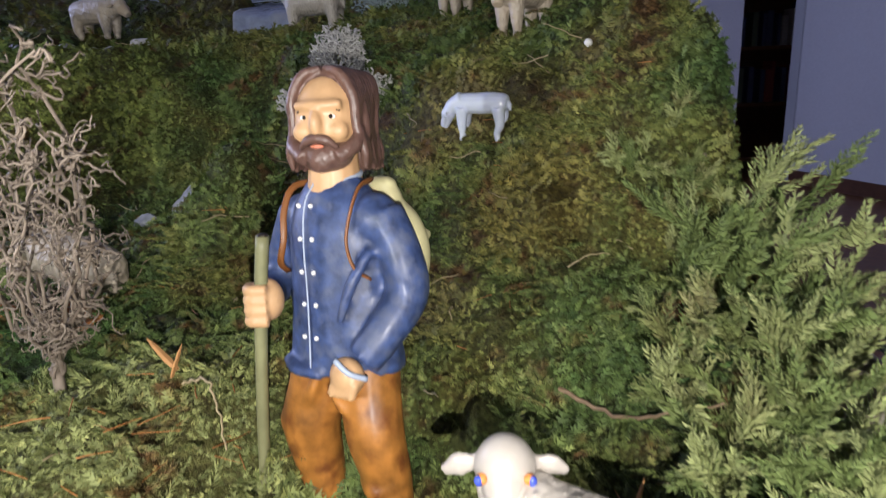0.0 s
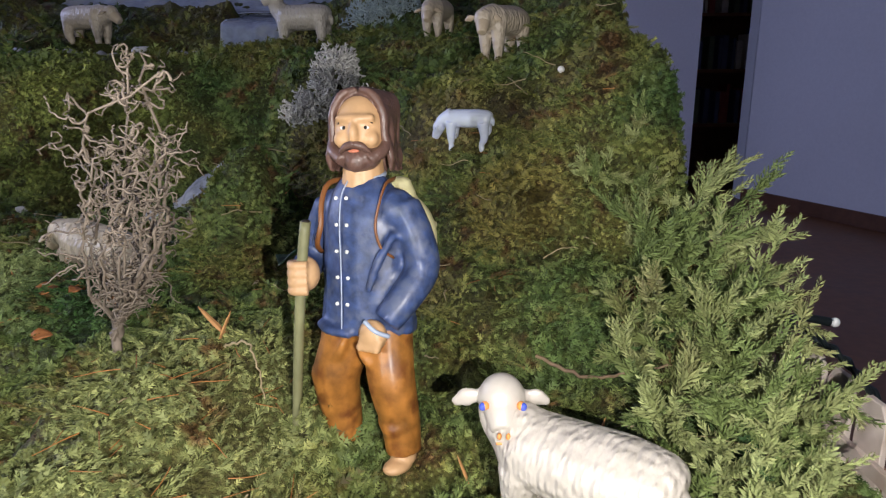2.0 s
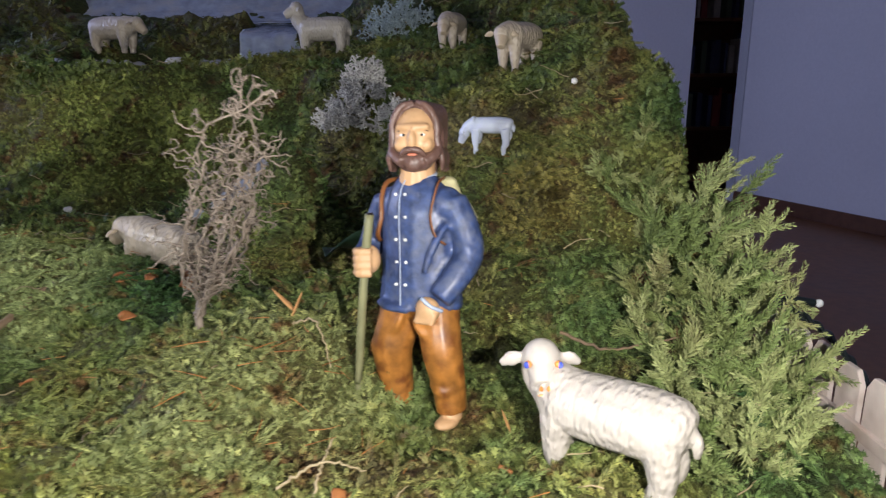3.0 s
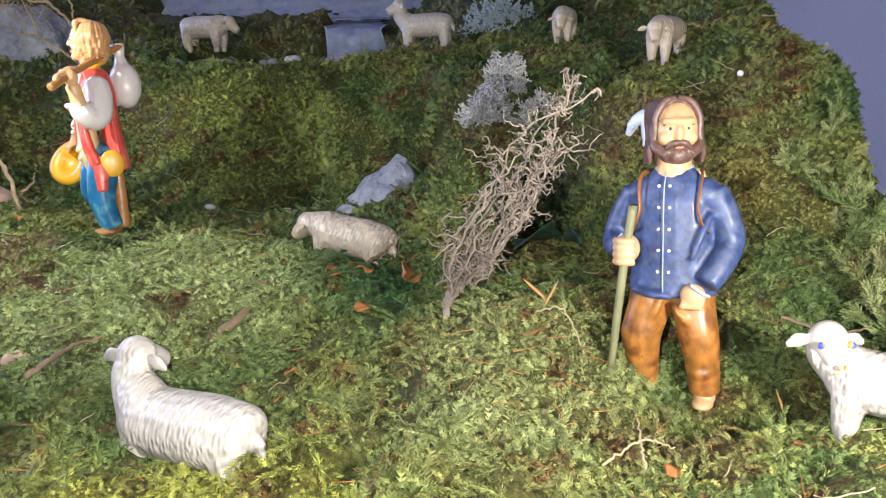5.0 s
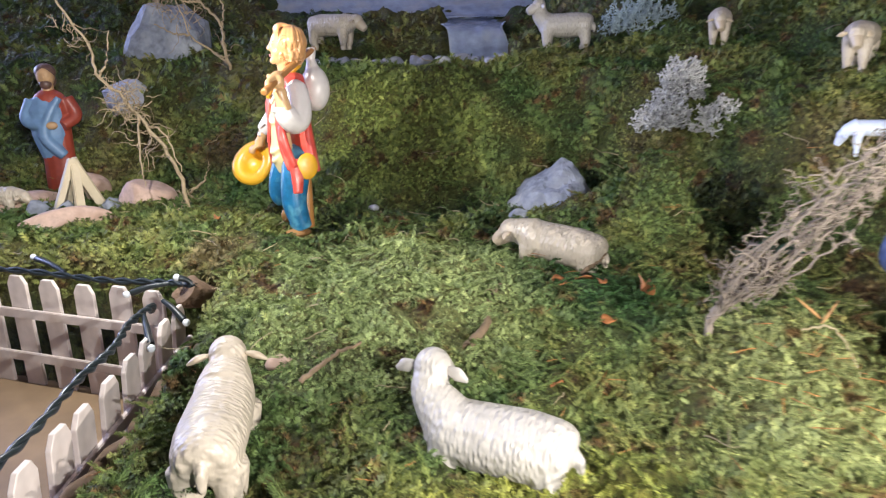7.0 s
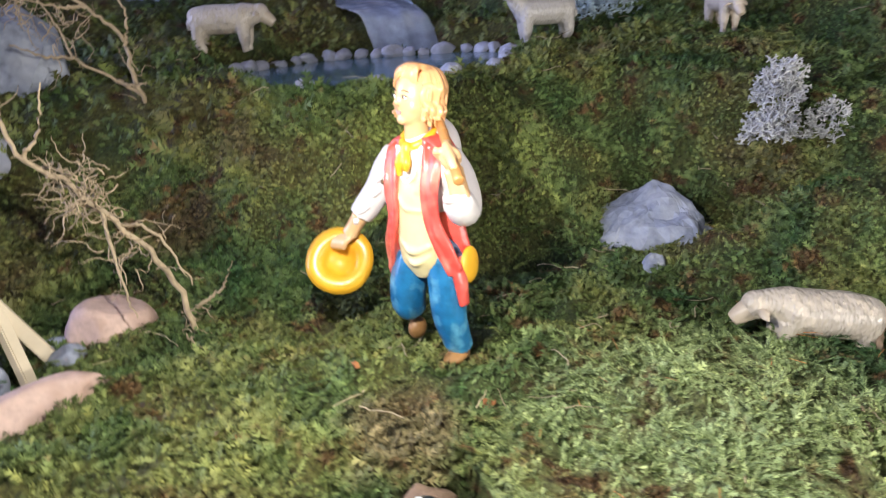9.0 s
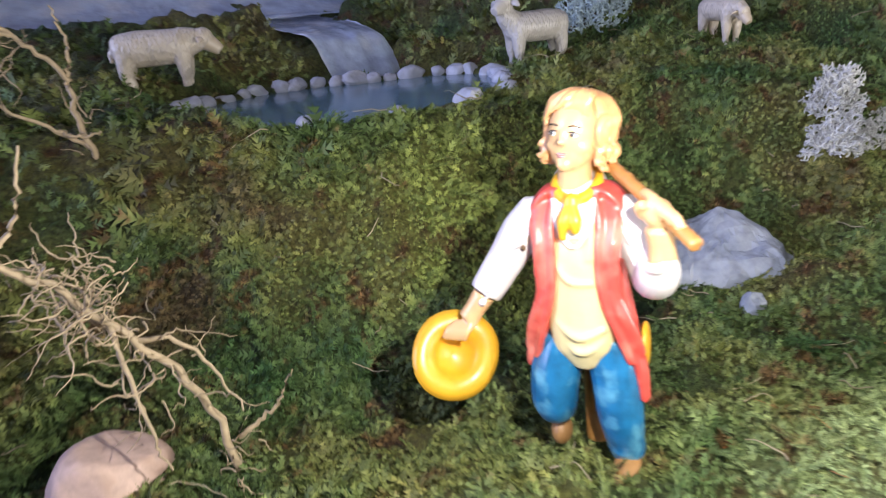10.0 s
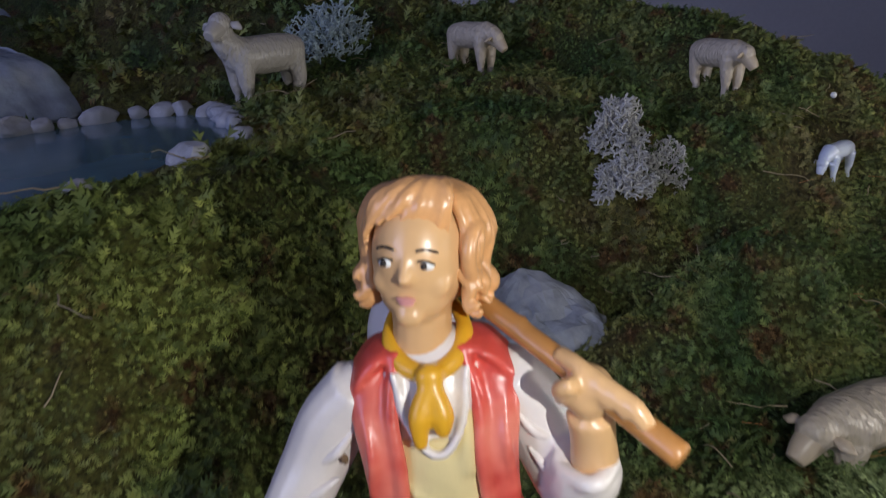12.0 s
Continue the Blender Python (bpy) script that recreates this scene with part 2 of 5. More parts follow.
RIM_Y = [2.2, 2.55, 2.85, 3.2, 3.6, 4.1, 4.9, 6.0, 8.0]
RIM_RISE = [0, 0.29, 0.27, 0.21, 0.42, 0.51, 0.48, 0.2, 0.0]


def height(x, y):
    """The moss ground's height in metres."""
    x, y = np.asarray(x, float) * 10, np.asarray(y, float) * 10
    foot = np.interp(x, [-6, -4.6, -4, -3, -2, -1.4, -1.0, -0.75, -0.4, 0.1, 0.5, 2], [5.2, 5.0, 4.8, 4.3, 4.25, 4.3, 4.1, 3.65, 3.25, 2.4, 2.0, 1.9])
    run = np.interp(x, [-4, -3, -2, -1, 0.3, 1], [1.1, 0.85, 0.8, 1.0, 1.25, 1.25])
    low = 0.84 + 0.2 * smoothstep(1.4, 2.4, y)
    high = 1.86 + 0.1 * (y - 3.2) + 0.9 * smoothstep(7.4, 9.6, y) * smoothstep(1.2, 0.6, x)
    high = high + (0.13 * smoothstep(4.0, 5.5, y) + 1.25 * smoothstep(5.5, 8.4, y)) * smoothstep(-1.0, 0.1, x)
    high = high + np.interp(y, RIM_Y, RIM_RISE) * smoothstep(0.45, 1.05, x)
    fall = np.interp(y, [7.0, 7.3, 7.6, 8.0, 8.4, 9.2], [1.95, 2.14, 2.34, 2.42, 2.48, 2.95])
    bed = smoothstep(8.2, 8.4, y) * smoothstep(-4.6, -4.2, x) * smoothstep(-0.6, -1.0, x) + smoothstep(-2.15, -2.0, x) * smoothstep(-1.25, -1.4, x) * smoothstep(6.9, 7.05, y)
    high = high + (np.minimum(high, fall) - high) * np.clip(bed, 0, 1)
    z = low + (high - low) * smoothstep(-0.15, 1, (y - foot) / run)
    z += 0.2 * np.exp(-(((x + 0.72) / 0.42) ** 2) - ((y - 1.62) / 0.38) ** 2)
    z += 0.12 * np.exp(-(((x + 2.35) / 0.5) ** 2) - ((y - 2.5) / 0.45) ** 2)
    z += 0.14 * np.exp(-(((x - 1.0) / 0.3) ** 2) - ((y - 1.85) / 0.4) ** 2)
    z += 0.10 * np.exp(-(((x + 3.5) / 0.4) ** 2) - ((y - 3.4) / 0.35) ** 2)
    z += 0.53 * np.exp(-(((x + 0.84) / 0.24) ** 2) - ((y - 3.2) / 0.4) ** 2)
    z += 0.16 * np.exp(-(((x + 1.2) / 0.25) ** 2) - ((y - 3.60) / 0.25) ** 2)
    z += 0.035 * lumps(x, y, 1.1, 3) + 0.026 * lumps(x, y, 0.35, 5) + 0.013 * lumps(x, y, 0.14, 8)
    inside = pond_inside(x / 10, y / 10)
    z = np.where(inside < 1.25, z + (np.minimum(z, 2.06) - z) * smoothstep(1.25, 1.05, inside), z)
    z = z - (z - 1.9) * smoothstep(1.02, 0.9, inside)
    z = z + (0.26 - z) * smoothstep(1.13 + 0.05 * np.sin(y * 7), 1.5, x)
    z = z - 0.15 * np.exp(-(((x + 0.13) / 0.36) ** 2) - ((y - 1.46) / 0.24) ** 2)
    z = z + (0.27 - z) * smoothstep(-3.16, -3.30, x) * smoothstep(0.16, 0.04, y - fence_line(x))
    return z * 0.1


def terrain():
    nx, ny = 340, 420
    gx, gy = np.meshgrid(np.linspace(-0.80, 0.15, nx), np.linspace(0.0, 1.0, ny))
    v = np.stack([gx, gy, height(gx, gy)], -1).reshape(-1, 3)
    i = (np.arange(ny - 1)[:, None] * nx + np.arange(nx - 1)[None]).ravel()
    f = np.stack([i, i + 1, i + nx + 1, i + nx], -1)
    return tagged(new("moss_ground", raw_mesh("moss_ground", v, f, MOSS_SOIL, shade=True)), "uneven mossy ground of the model landscape with brown patches", "ground", kind="structure")


terrain()


def moss_shoots(name, count, area, seed, size=(0.0020, 0.0048)):
    """Feathery moss shoots all over a stretch of ground: a curved stem with small leaves on both sides."""
    r = np.random.RandomState(seed)
    x, y = r.uniform(area[0], area[2], count), r.uniform(area[1], area[3], count)
    keep = (pond_inside(x, y) > 1.04) & ~((x < -0.318) & (y * 10 < fence_line(x * 10) + 0.12)) & (x < 0.142)
    keep &= ~((y > 0.815) & (x > -0.445) & (x < -0.065)) & ~((y > 0.705) & (x > -0.215) & (x < -0.125))
    bare = lumps(x * 10, y * 10, 0.5, 21) + r.uniform(-0.5, 0.5, count)
    keep &= bare > -0.95
    x, y = x[keep], y[keep]
    n = len(x)
    base = np.stack([x, y, height(x, y) - 0.001], -1)
    e = 0.002
    up = np.stack([-(height(x + e, y) - height(x - e, y)) / (2 * e), -(height(x, y + e) - height(x, y - e)) / (2 * e), np.ones(n)], -1)
    up /= np.linalg.norm(up, axis=1, keepdims=True)
    turn = r.uniform(0, 6.283, n)
    way = np.stack([np.cos(turn), np.sin(turn), np.zeros(n)], -1)
    side = np.cross(up, way)
    side /= np.linalg.norm(side, axis=1, keepdims=True)
    way = np.cross(side, up)
    lift = r.uniform(0.35, 1.3, n)[:, None]
    long = r.uniform(*size, n)[:, None] * (1 + 0.35 * lumps(x * 10, y * 10, 0.6, 33)[:, None]).clip(0.5, 1.6)
    pairs = 3
    spine = []
    for k in range(pairs + 2):
        s = k / (pairs + 1)
        spine.append(base + long * (s * (0.75 * way + 0.0) + (lift * s - 0.45 * s * s) * up))
    tri = []
    for k in range(pairs):
        a, b = spine[k], spine[k + 1]
        wide = long * (0.24 * math.sin(math.pi * (k + 1.2) / (pairs + 1.4)) + 0.05)
        fwd = (spine[k + 2] - a) * 0.75
        for s in (-1, 1):
            tip = a + s * wide * side + fwd + up * long * r.uniform(-0.06, 0.10, (n, 1))
            tri += [a, b, tip]
    tri += [spine[-3], spine[-2] + side * long * 0.05, spine[-1] + up * long * 0.04]
    # the leaves of one shoot share the stem, so that a shoot is one island
    idx = np.arange(n)[:, None] * (pairs + 1 + 2 * pairs + 2)
    pts = spine[: pairs + 1] + [tri[3 * k + 2] for k in range(2 * pairs)] + [tri[-2], tri[-1]]
    allv = np.stack(pts, 1).reshape(-1, 3)
    fs = []
    for k in range(pairs):
        for j in range(2):
            fs.append(np.concatenate([idx + k, idx + k + 1, idx + pairs + 1 + 2 * k + j], 1))
    fs.append(np.concatenate([idx + pairs - 1, idx + 3 * pairs + 1, idx + 3 * pairs + 2], 1))
    me = raw_mesh(name, allv, np.concatenate(fs), MOSS_SHOOT)
    return tagged(new(name, me), "dense carpet of green feathery moss shoots", "moss", kind="stuff")


moss_shoots("moss", 165000, (-0.37, 0.05, 0.14, 0.30), 1)
moss_shoots("moss", 60000, (-0.60, 0.27, -0.33, 0.54), 2, (0.0032, 0.0068))
moss_shoots("moss", 88000, (-0.33, 0.30, 0.14, 0.60), 3, (0.0030, 0.0064))
moss_shoots("moss", 30000, (-0.78, 0.50, 0.14, 0.98), 4, (0.006, 0.011))


def water():
    n = 64
    bm = bmesh.new()
    vs = []
    for k in range(n):
        a = 2 * math.pi * k / n
        s = 1.03 * (1 + 0.07 * math.sin(3 * a + 1) + 0.05 * math.sin(5 * a))
        vs.append(bm.verts.new((POND[0] + POND[2] * s * math.cos(a), POND[1] + POND[3] * s * math.sin(a), 0.2025)))
    bm.faces.new(vs)
    m = surface("pond_water", (0.10, 0.20, 0.27), 0.12, 0.25, 30, 0.15, 0.002, blotch=18)
    return tagged(part("pond", bm, m), "small still pond of pale blue water ringed by stones", "pond", kind="structure")


water()


# ---- the room ----
def slab(name, lo, hi, material, label, category, bevel=0.0):
    bm = bmesh.new()
    box(bm, lo, hi, bevel)
    return tagged(part(name, bm, material), label, category, kind="structure")


slab("floor", (-3.2, -2.7, -0.80), (5.2, 7.0, -0.75), FLOOR_WOOD, "reddish brown wooden floor in shadow", "floor")
slab("ceiling", (-3.2, -2.7, 1.80), (5.2, 7.0, 1.85), WALL_PAINT, "plain white ceiling of the room", "ceiling")
slab("wall_north", (-3.08, 4.6, -0.75), (1.86, 4.72, 1.80), WALL_PAINT, "plain white wall in dim bluish light", "wall")
slab("wall_east", (2.24, 4.6, -0.75), (2.36, 4.72, 1.80), WALL_PAINT, "plain white wall beside a doorway", "wall")
slab("wall_south", (-3.2, -2.7, -0.75), (5.2, -2.58, 1.80), WALL_PAINT, "plain white wall behind the table", "wall")
slab("wall_west", (-3.2, -2.58, -0.75), (-3.08, 6.88, 1.80), WALL_PAINT, "plain white wall with daylight", "wall")
bm = bmesh.new()
box(bm, (0, -0.04, 0), (6.0, 0.04, 2.55))
ob = part("wall_side", bm, WALL_PAINT)
ob.matrix_basis = pose(2.26, 4.56, -0.75, 0, 0, -67)
tagged(ob, "plain white side wall in dim bluish light", "wall", kind="structure")
bm = bmesh.new()
box(bm, (0, -0.055, 0), (6.0, -0.041, 0.09), 0.004)
ob = part("baseboard", bm, DARK_WOOD)
ob.matrix_basis = pose(2.26, 4.56, -0.75, 0, 0, -67)
tagged(ob, "brown wooden baseboard along the side wall", "baseboard", kind="structure")
# unseen slab, added to keep sky light from leaking in from the east
slab("wall_far_east", (5.08, -2.58, -0.75), (5.2, 6.88, 1.80), WALL_PAINT, "plain white wall added to shut out the sky", "wall")
# the doorway's shade is put into this wall's colour by the dark wood
slab("wall_back_room", (-3.2, 6.88, -0.75), (5.2, 7.0, 1.80), DARK_WOOD, "far wall through a doorway, coloured dark for the room's shade", "wall")

# ---- the table that bears the landscape ----
table = empty("table", pose(0, 0, 0), "plain brown wooden table under the moss landscape", "table")
bm = bmesh.new()
part("tabletop", box(bm, (-0.95, -0.12, 0.0), (0.155, 1.05, 0.0285), 0.003), TABLE_WOOD, table)
for lx in (-0.90, 0.10):
    for ly in (-0.07, 0.99):
        bm = bmesh.new()
        part("leg", box(bm, (lx - 0.025, ly - 0.025, -0.75), (lx + 0.025, ly + 0.025, -0.0005), 0.003), TABLE_WOOD, table)


# ---- figures ----
SKIN = surface("painted_skin", (0.54, 0.33, 0.17), 0.5, 0.14, 300, 0.3, 0.0003, coat=0.08)
HAIR_BROWN = surface("painted_brown_hair", (0.12, 0.066, 0.052), 0.42, 0.4, 350, 0.8, 0.0008, coat=0.15)
JACKET = surface("painted_blue_jacket", (0.036, 0.060, 0.155), 0.5, 0.45, 300, 0.5, 0.0005, coat=0.12, blotch=230, stain=(0.075, 0.095, 0.17))
TROUSERS = surface("painted_brown_trousers", (0.33, 0.135, 0.028), 0.42, 0.45, 150, 0.45, 0.0006, coat=0.2, blotch=130, stain=(0.15, 0.048, 0.012))
LIGHT_TRIM = surface("pale_blue_trim", (0.36, 0.42, 0.54), 0.45, 0.1, 300, 0.1)
STICK_GREEN = surface("green_grey_stick", (0.20, 0.20, 0.10), 0.5, 0.3, 200, 0.2)
STRAP = surface("brown_strap", (0.20, 0.075, 0.02), 0.45, 0.2, 300, 0.2)
PACK = surface("cream_pack", (0.62, 0.58, 0.32), 0.5, 0.15, 250, 0.3)
DARK = surface("dark_paint", (0.02, 0.015, 0.012), 0.3, 0.2, 300, 0.0)
LIPS = surface("lip_paint", (0.60, 0.20, 0.12), 0.4, 0.1, 300, 0.0)
WHITE_DOT = surface("white_paint", (0.80, 0.80, 0.78), 0.3, 0.05, 300, 0.05)
BLUE_DOT = surface("blue_paint", (0.06, 0.10, 0.55), 0.25, 0.1, 300, 0.0)
ORANGE_DOT = surface("orange_paint", (0.75, 0.28, 0.07), 0.4, 0.1, 300, 0.0)


def blob(items):
    """Balls and tubes of one paint: ('b', centre, radii[, turn]) or ('t', points, radii[, flat])."""
    bm = bmesh.new()
    for kind, *rest in items:
        if kind == "b":
            ball(bm, *rest)
        else:
            line, thick = rest[0], rest[1]
            if len(line) > 2:
                n = 4 * len(line)
                thick = thick if isinstance(thick, (list, tuple)) else [thick] * len(line)
                thick = [float(v) for v in np.interp(np.linspace(0, len(line) - 1, n), range(len(line)), thick)]
                line = [tuple(p) for p in curve(line, n)]
            tube(bm, line, thick, 14, *rest[2:])
    return bm


def shepherd():
    paints = [SKIN, HAIR_BROWN, JACKET, TROUSERS, LIGHT_TRIM, STICK_GREEN, STRAP, PACK, DARK, LIPS, WHITE_DOT]
    legs = blob([
        ("b", (0, 0, 4.7), (1.55, 0.95, 0.9)),
        ("t", [(-0.72, 0, 4.8), (-0.86, -0.15, 3.7), (-1.10, -0.32, 2.7), (-1.15, -0.1, 1.6), (-1.15, 0.05, 0.45)], [0.86, 0.84, 0.80, 0.70, 0.64]),
        ("b", (-1.2, -0.5, 2.75), (0.70, 0.58, 0.62)),
        ("t", [(0.75, 0, 4.8), (0.88, -0.12, 3.7), (1.08, -0.25, 2.7), (1.20, -0.05, 1.6), (1.28, 0.05, 0.45)], [0.84, 0.80, 0.76, 0.66, 0.58]),
        ("b", (1.08, -0.42, 2.75), (0.64, 0.52, 0.58)),
        ("t", [(-1.65, -0.35, 2.1), (-1.1, -0.75, 1.95), (-0.55, -0.35, 2.1)], [0.16, 0.22, 0.16]),
        ("t", [(0.65, -0.3, 1.5), (1.2, -0.62, 1.35), (1.7, -0.3, 1.5)], [0.14, 0.2, 0.14]),
        ("t", [(-0.2, -0.85, 4.3), (-0.5, -0.9, 3.6), (-1.2, -0.85, 3.1)], [0.10, 0.16, 0.10]),
        ("t", [(0.2, -0.85, 4.0), (0.6, -0.88, 3.5), (1.3, -0.7, 3.3)], [0.10, 0.15, 0.10]),
    ])
    coat = blob([
        ("t", [(0, 0.05, 4.25), (0, 0.05, 4.6), (0, 0, 5.6), (0, 0, 6.8), (0, 0, 7.8), (0, 0, 8.5), (0, 0, 9.0), (0, 0, 9.25)], [1.70, 1.72, 1.56, 1.50, 1.48, 1.22, 0.82, 0.5], (1.0, 0.68)),
        ("b", (-1.18, 0.05, 8.05), (0.60, 0.66, 0.66)),
        ("b", (1.18, 0.05, 8.05), (0.60, 0.66, 0.66)),
        ("t", [(-1.40, 0.05, 8.2), (-1.95, 0.15, 7.3), (-2.25, 0.1, 6.45), (-2.1, -0.55, 6.15), (-1.65, -1.05, 6.15)], [0.56, 0.55, 0.54, 0.48, 0.44]),
        ("t", [(1.40, 0.05, 8.2), (1.85, 0.10, 7.3), (2.08, 0.05, 6.35), (1.85, -0.5, 5.55), (1.45, -0.98, 4.85)], [0.56, 0.55, 0.55, 0.50, 0.46]),
        ("t", [(-1.3, -0.8, 4.5), (-0.6, -1.2, 4.4), (0.2, -1.15, 4.35)], [0.16, 0.16, 0.14]),
        ("t", [(1.5, -0.55, 7.4), (1.2, -0.98, 6.6), (0.9, -1.12, 5.7)], [0.12, 0.16, 0.10]),
        ("t", [(2.0, -0.35, 6.9), (2.25, -0.3, 6.5), (2.4, 0.0, 6.2)], [0.12, 0.18, 0.12]),
    ])
    skin = blob([
        ("t", [(0, 0.05, 8.8), (0, -0.05, 9.5), (0, -0.1, 10.0)], [0.72, 0.60, 0.62]),
        ("b", (0, -0.12, 10.55), (0.80, 0.84, 1.06)),
        ("b", (0, -0.94, 10.42), (0.15, 0.22, 0.34), (14, 0, 0)),
        ("b", (-0.40, -0.72, 10.30), (0.26, 0.20, 0.24)),
        ("b", (0.40, -0.72, 10.30), (0.26, 0.20, 0.24)),
        ("t", [(-0.55, -0.78, 10.86), (0, -0.92, 10.84), (0.55, -0.78, 10.86)], [0.10, 0.13, 0.10]),
    ])
    fist = [("b", (-1.42, -1.28, 6.12), (0.48, 0.42, 0.55))]
    fist += [("t", [(-1.85, -1.45, 6.42 - 0.26 * k), (-1.5, -1.76, 6.42 - 0.26 * k), (-1.08, -1.55, 6.42 - 0.26 * k)], 0.15) for k in range(4)]
    fist += [("b", (0.98, -1.05, 4.42), (0.48, 0.36, 0.46), (0, 25, 0))]
    fist += [("t", [(0.75 + 0.2 * k, -1.2, 4.35), (0.62 + 0.2 * k, -1.26, 3.95)], 0.13) for k in range(4)]
    fist += [("b", (-1.15, -0.45, 0.2), (0.46, 0.78, 0.26)), ("b", (1.28, -0.32, 0.12), (0.40, 0.62, 0.22))]
    fist += [("t", [(-1.15, 0.05, 0.8), (-1.15, 0.0, 0.2)], 0.45), ("t", [(1.28, 0.05, 0.8), (1.28, 0.0, 0.2)], 0.42)]
    hair = [("b", (0, 0.20, 10.95), (0.88, 0.92, 0.84)), ("b", (0, 0.48, 10.0), (0.76, 0.48, 0.95))]
    r = random.Random(14)
    for sx in (-1, 1):
        for k in range(11):
            y = -0.52 + 0.115 * k
            w = r.uniform(-0.06, 0.06)
            hair.append(("t", [(sx * 0.06, y * 0.75, 11.72 - 0.10 * abs(y)), (sx * (0.46 + 0.03 * k), y * 0.95 - 0.04, 11.52), (sx * (0.74 + 0.012 * k), y, 11.0), (sx * (0.80 + w), y + 0.05, 10.4), (sx * (0.86 - w), y + 0.12, 9.85), (sx * (0.93 + w), y + 0.18, 9.38 + 0.1 * r.random())], [0.09, 0.115, 0.125, 0.12, 0.115, 0.05]))
    beard = [("b", (0, -0.48, 9.80), (0.66, 0.50, 0.42)), ("b", (0, -0.78, 9.72), (0.36, 0.26, 0.34))]
    beard += [("t", [(sx * 0.80, -0.30, 10.4), (sx * 0.74, -0.55, 10.0), (sx * 0.36, -0.82, 9.72)], [0.12, 0.18, 0.2]) for sx in (-1, 1)]
    tache = [("t", [(0, -1.03, 10.14), (sx * 0.22, -0.98, 10.10), (sx * 0.46, -0.86, 9.92)], [0.11, 0.11, 0.05]) for sx in (-1, 1)]
    trim = [("t", [(0.66 * math.sin(a), 0.02 - 0.58 * math.cos(a), 9.08 - 0.14 * math.cos(a)) for a in (k * 0.35 - 3.15 for k in range(19))], 0.07)]
    trim += [("t", [(-0.12, -0.62, 9.0), (-0.12, -1.0, 8.5), (-0.12, -1.13, 7.6), (-0.12, -1.12, 6.4), (-0.12, -1.14, 5.4), (-0.10, -1.2, 4.5)], 0.022)]
    trim += [("t", [(-1.62, -1.12, 6.62), (-1.92, -1.0, 6.3), (-1.85, -0.9, 5.8), (-1.5, -1.15, 5.68)], 0.10)]
    trim += [("t", [(0.95, -1.42, 4.9), (1.3, -1.35, 4.62), (1.55, -1.0, 4.42)], 0.07)]
    dots = [("b", (-0.12 + dx, -1.07 + 0.10 * abs(z - 6.6) / 2 * (-1 if z < 6 else 1) * 0.6, z), 0.06) for dx in (-0.2, 0.2) for z in (8.45, 7.65, 6.85, 6.05, 5.25)]
    straps = [("t", [(sx * 0.95, 0.3, 9.0), (sx * 1.12, -0.40, 8.85), (sx * 1.12, -0.76, 8.3), (sx * 1.06, -0.90, 7.6), (sx * 1.25, -0.88, 7.0), (sx * 1.4, -0.5, 6.7)], 0.085, (1.0, 0.5)) for sx in (-1, 1)]
    pack = [("b", (0.35, 1.45, 7.0), (1.35, 0.85, 1.55)), ("b", (0.35, 1.25, 8.5), (0.7, 0.5, 0.4)), ("b", (0.5, 1.2, 8.85), (0.45, 0.35, 0.2)), ("t", [(-0.6, 2.1, 7.4), (0.4, 2.4, 7.1), (1.3, 2.1, 7.5)], 0.15)]
    eyes = [("b", (sx * 0.31, -0.845, 10.60), (0.11, 0.05, 0.055)) for sx in (-1, 1)]
    pupils = [("b", (sx * 0.31 + 0.01, -0.885, 10.60), 0.048) for sx in (-1, 1)]
    pupils += [("t", [(sx * 0.16, -0.90, 10.76), (sx * 0.33, -0.90, 10.80), (sx * 0.50, -0.78, 10.72)], 0.022) for sx in (-1, 1)]
    lip = [("b", (0, -0.99, 9.97), (0.16, 0.06, 0.05))]
    rod = [("t", [(-1.15, -1.50, 7.75), (-1.42, -1.48, 6.1), (-1.85, -1.35, 3.0), (-2.2, -1.2, 0.0)], [0.17, 0.17, 0.16, 0.15])]
    knob = [("b", (-1.14, -1.50, 7.76), (0.14, 0.14, 0.06))]
    swing = Matrix.Translation((0, 0, 9.22)) @ pose(0, 0, 0, 0, 0, 22) @ Matrix.Scale(1.07, 4) @ Matrix.Translation((0, 0, -9.40))

    def face(bm):
        bmesh.ops.transform(bm, matrix=swing, verts=bm.verts[:])
        return bm

    ob = moulded("shepherd_figurine", [
        (legs, 0.09, 5, 3), (coat, 0.09, 4, 2), (face(skin), 0.06, 3, 0), (blob(fist), 0.06, 2, 0), (face(blob(hair)), 0.040, 0, 1), (face(blob(beard)), 0.06, 2, 1), (face(blob(tache)), 0.05, 1, 1),
        (blob(trim), 0, 0, 4), (blob(dots), 0, 0, 10), (blob(straps), 0, 0, 6), (blob(pack), 0.10, 3, 7), (face(blob(eyes)), 0, 0, 10), (face(blob(pupils)), 0, 0, 8), (face(blob(lip)), 0, 0, 9), (blob(rod), 0, 0, 5), (blob(knob), 0, 0, 8)], paints, 0.0099)
    ob.matrix_basis = pose(-0.0122, 0.161, 0.0765) @ pose(0, 0, 0, -8, 0, 0) @ pose(0, 0, 0, 0, 0, -33) @ Matrix.Diagonal((0.98, 0.98, 1, 1))
    return tagged(ob, "painted shepherd figurine in blue jacket and brown trousers with staff", "figurine")


shepherd()

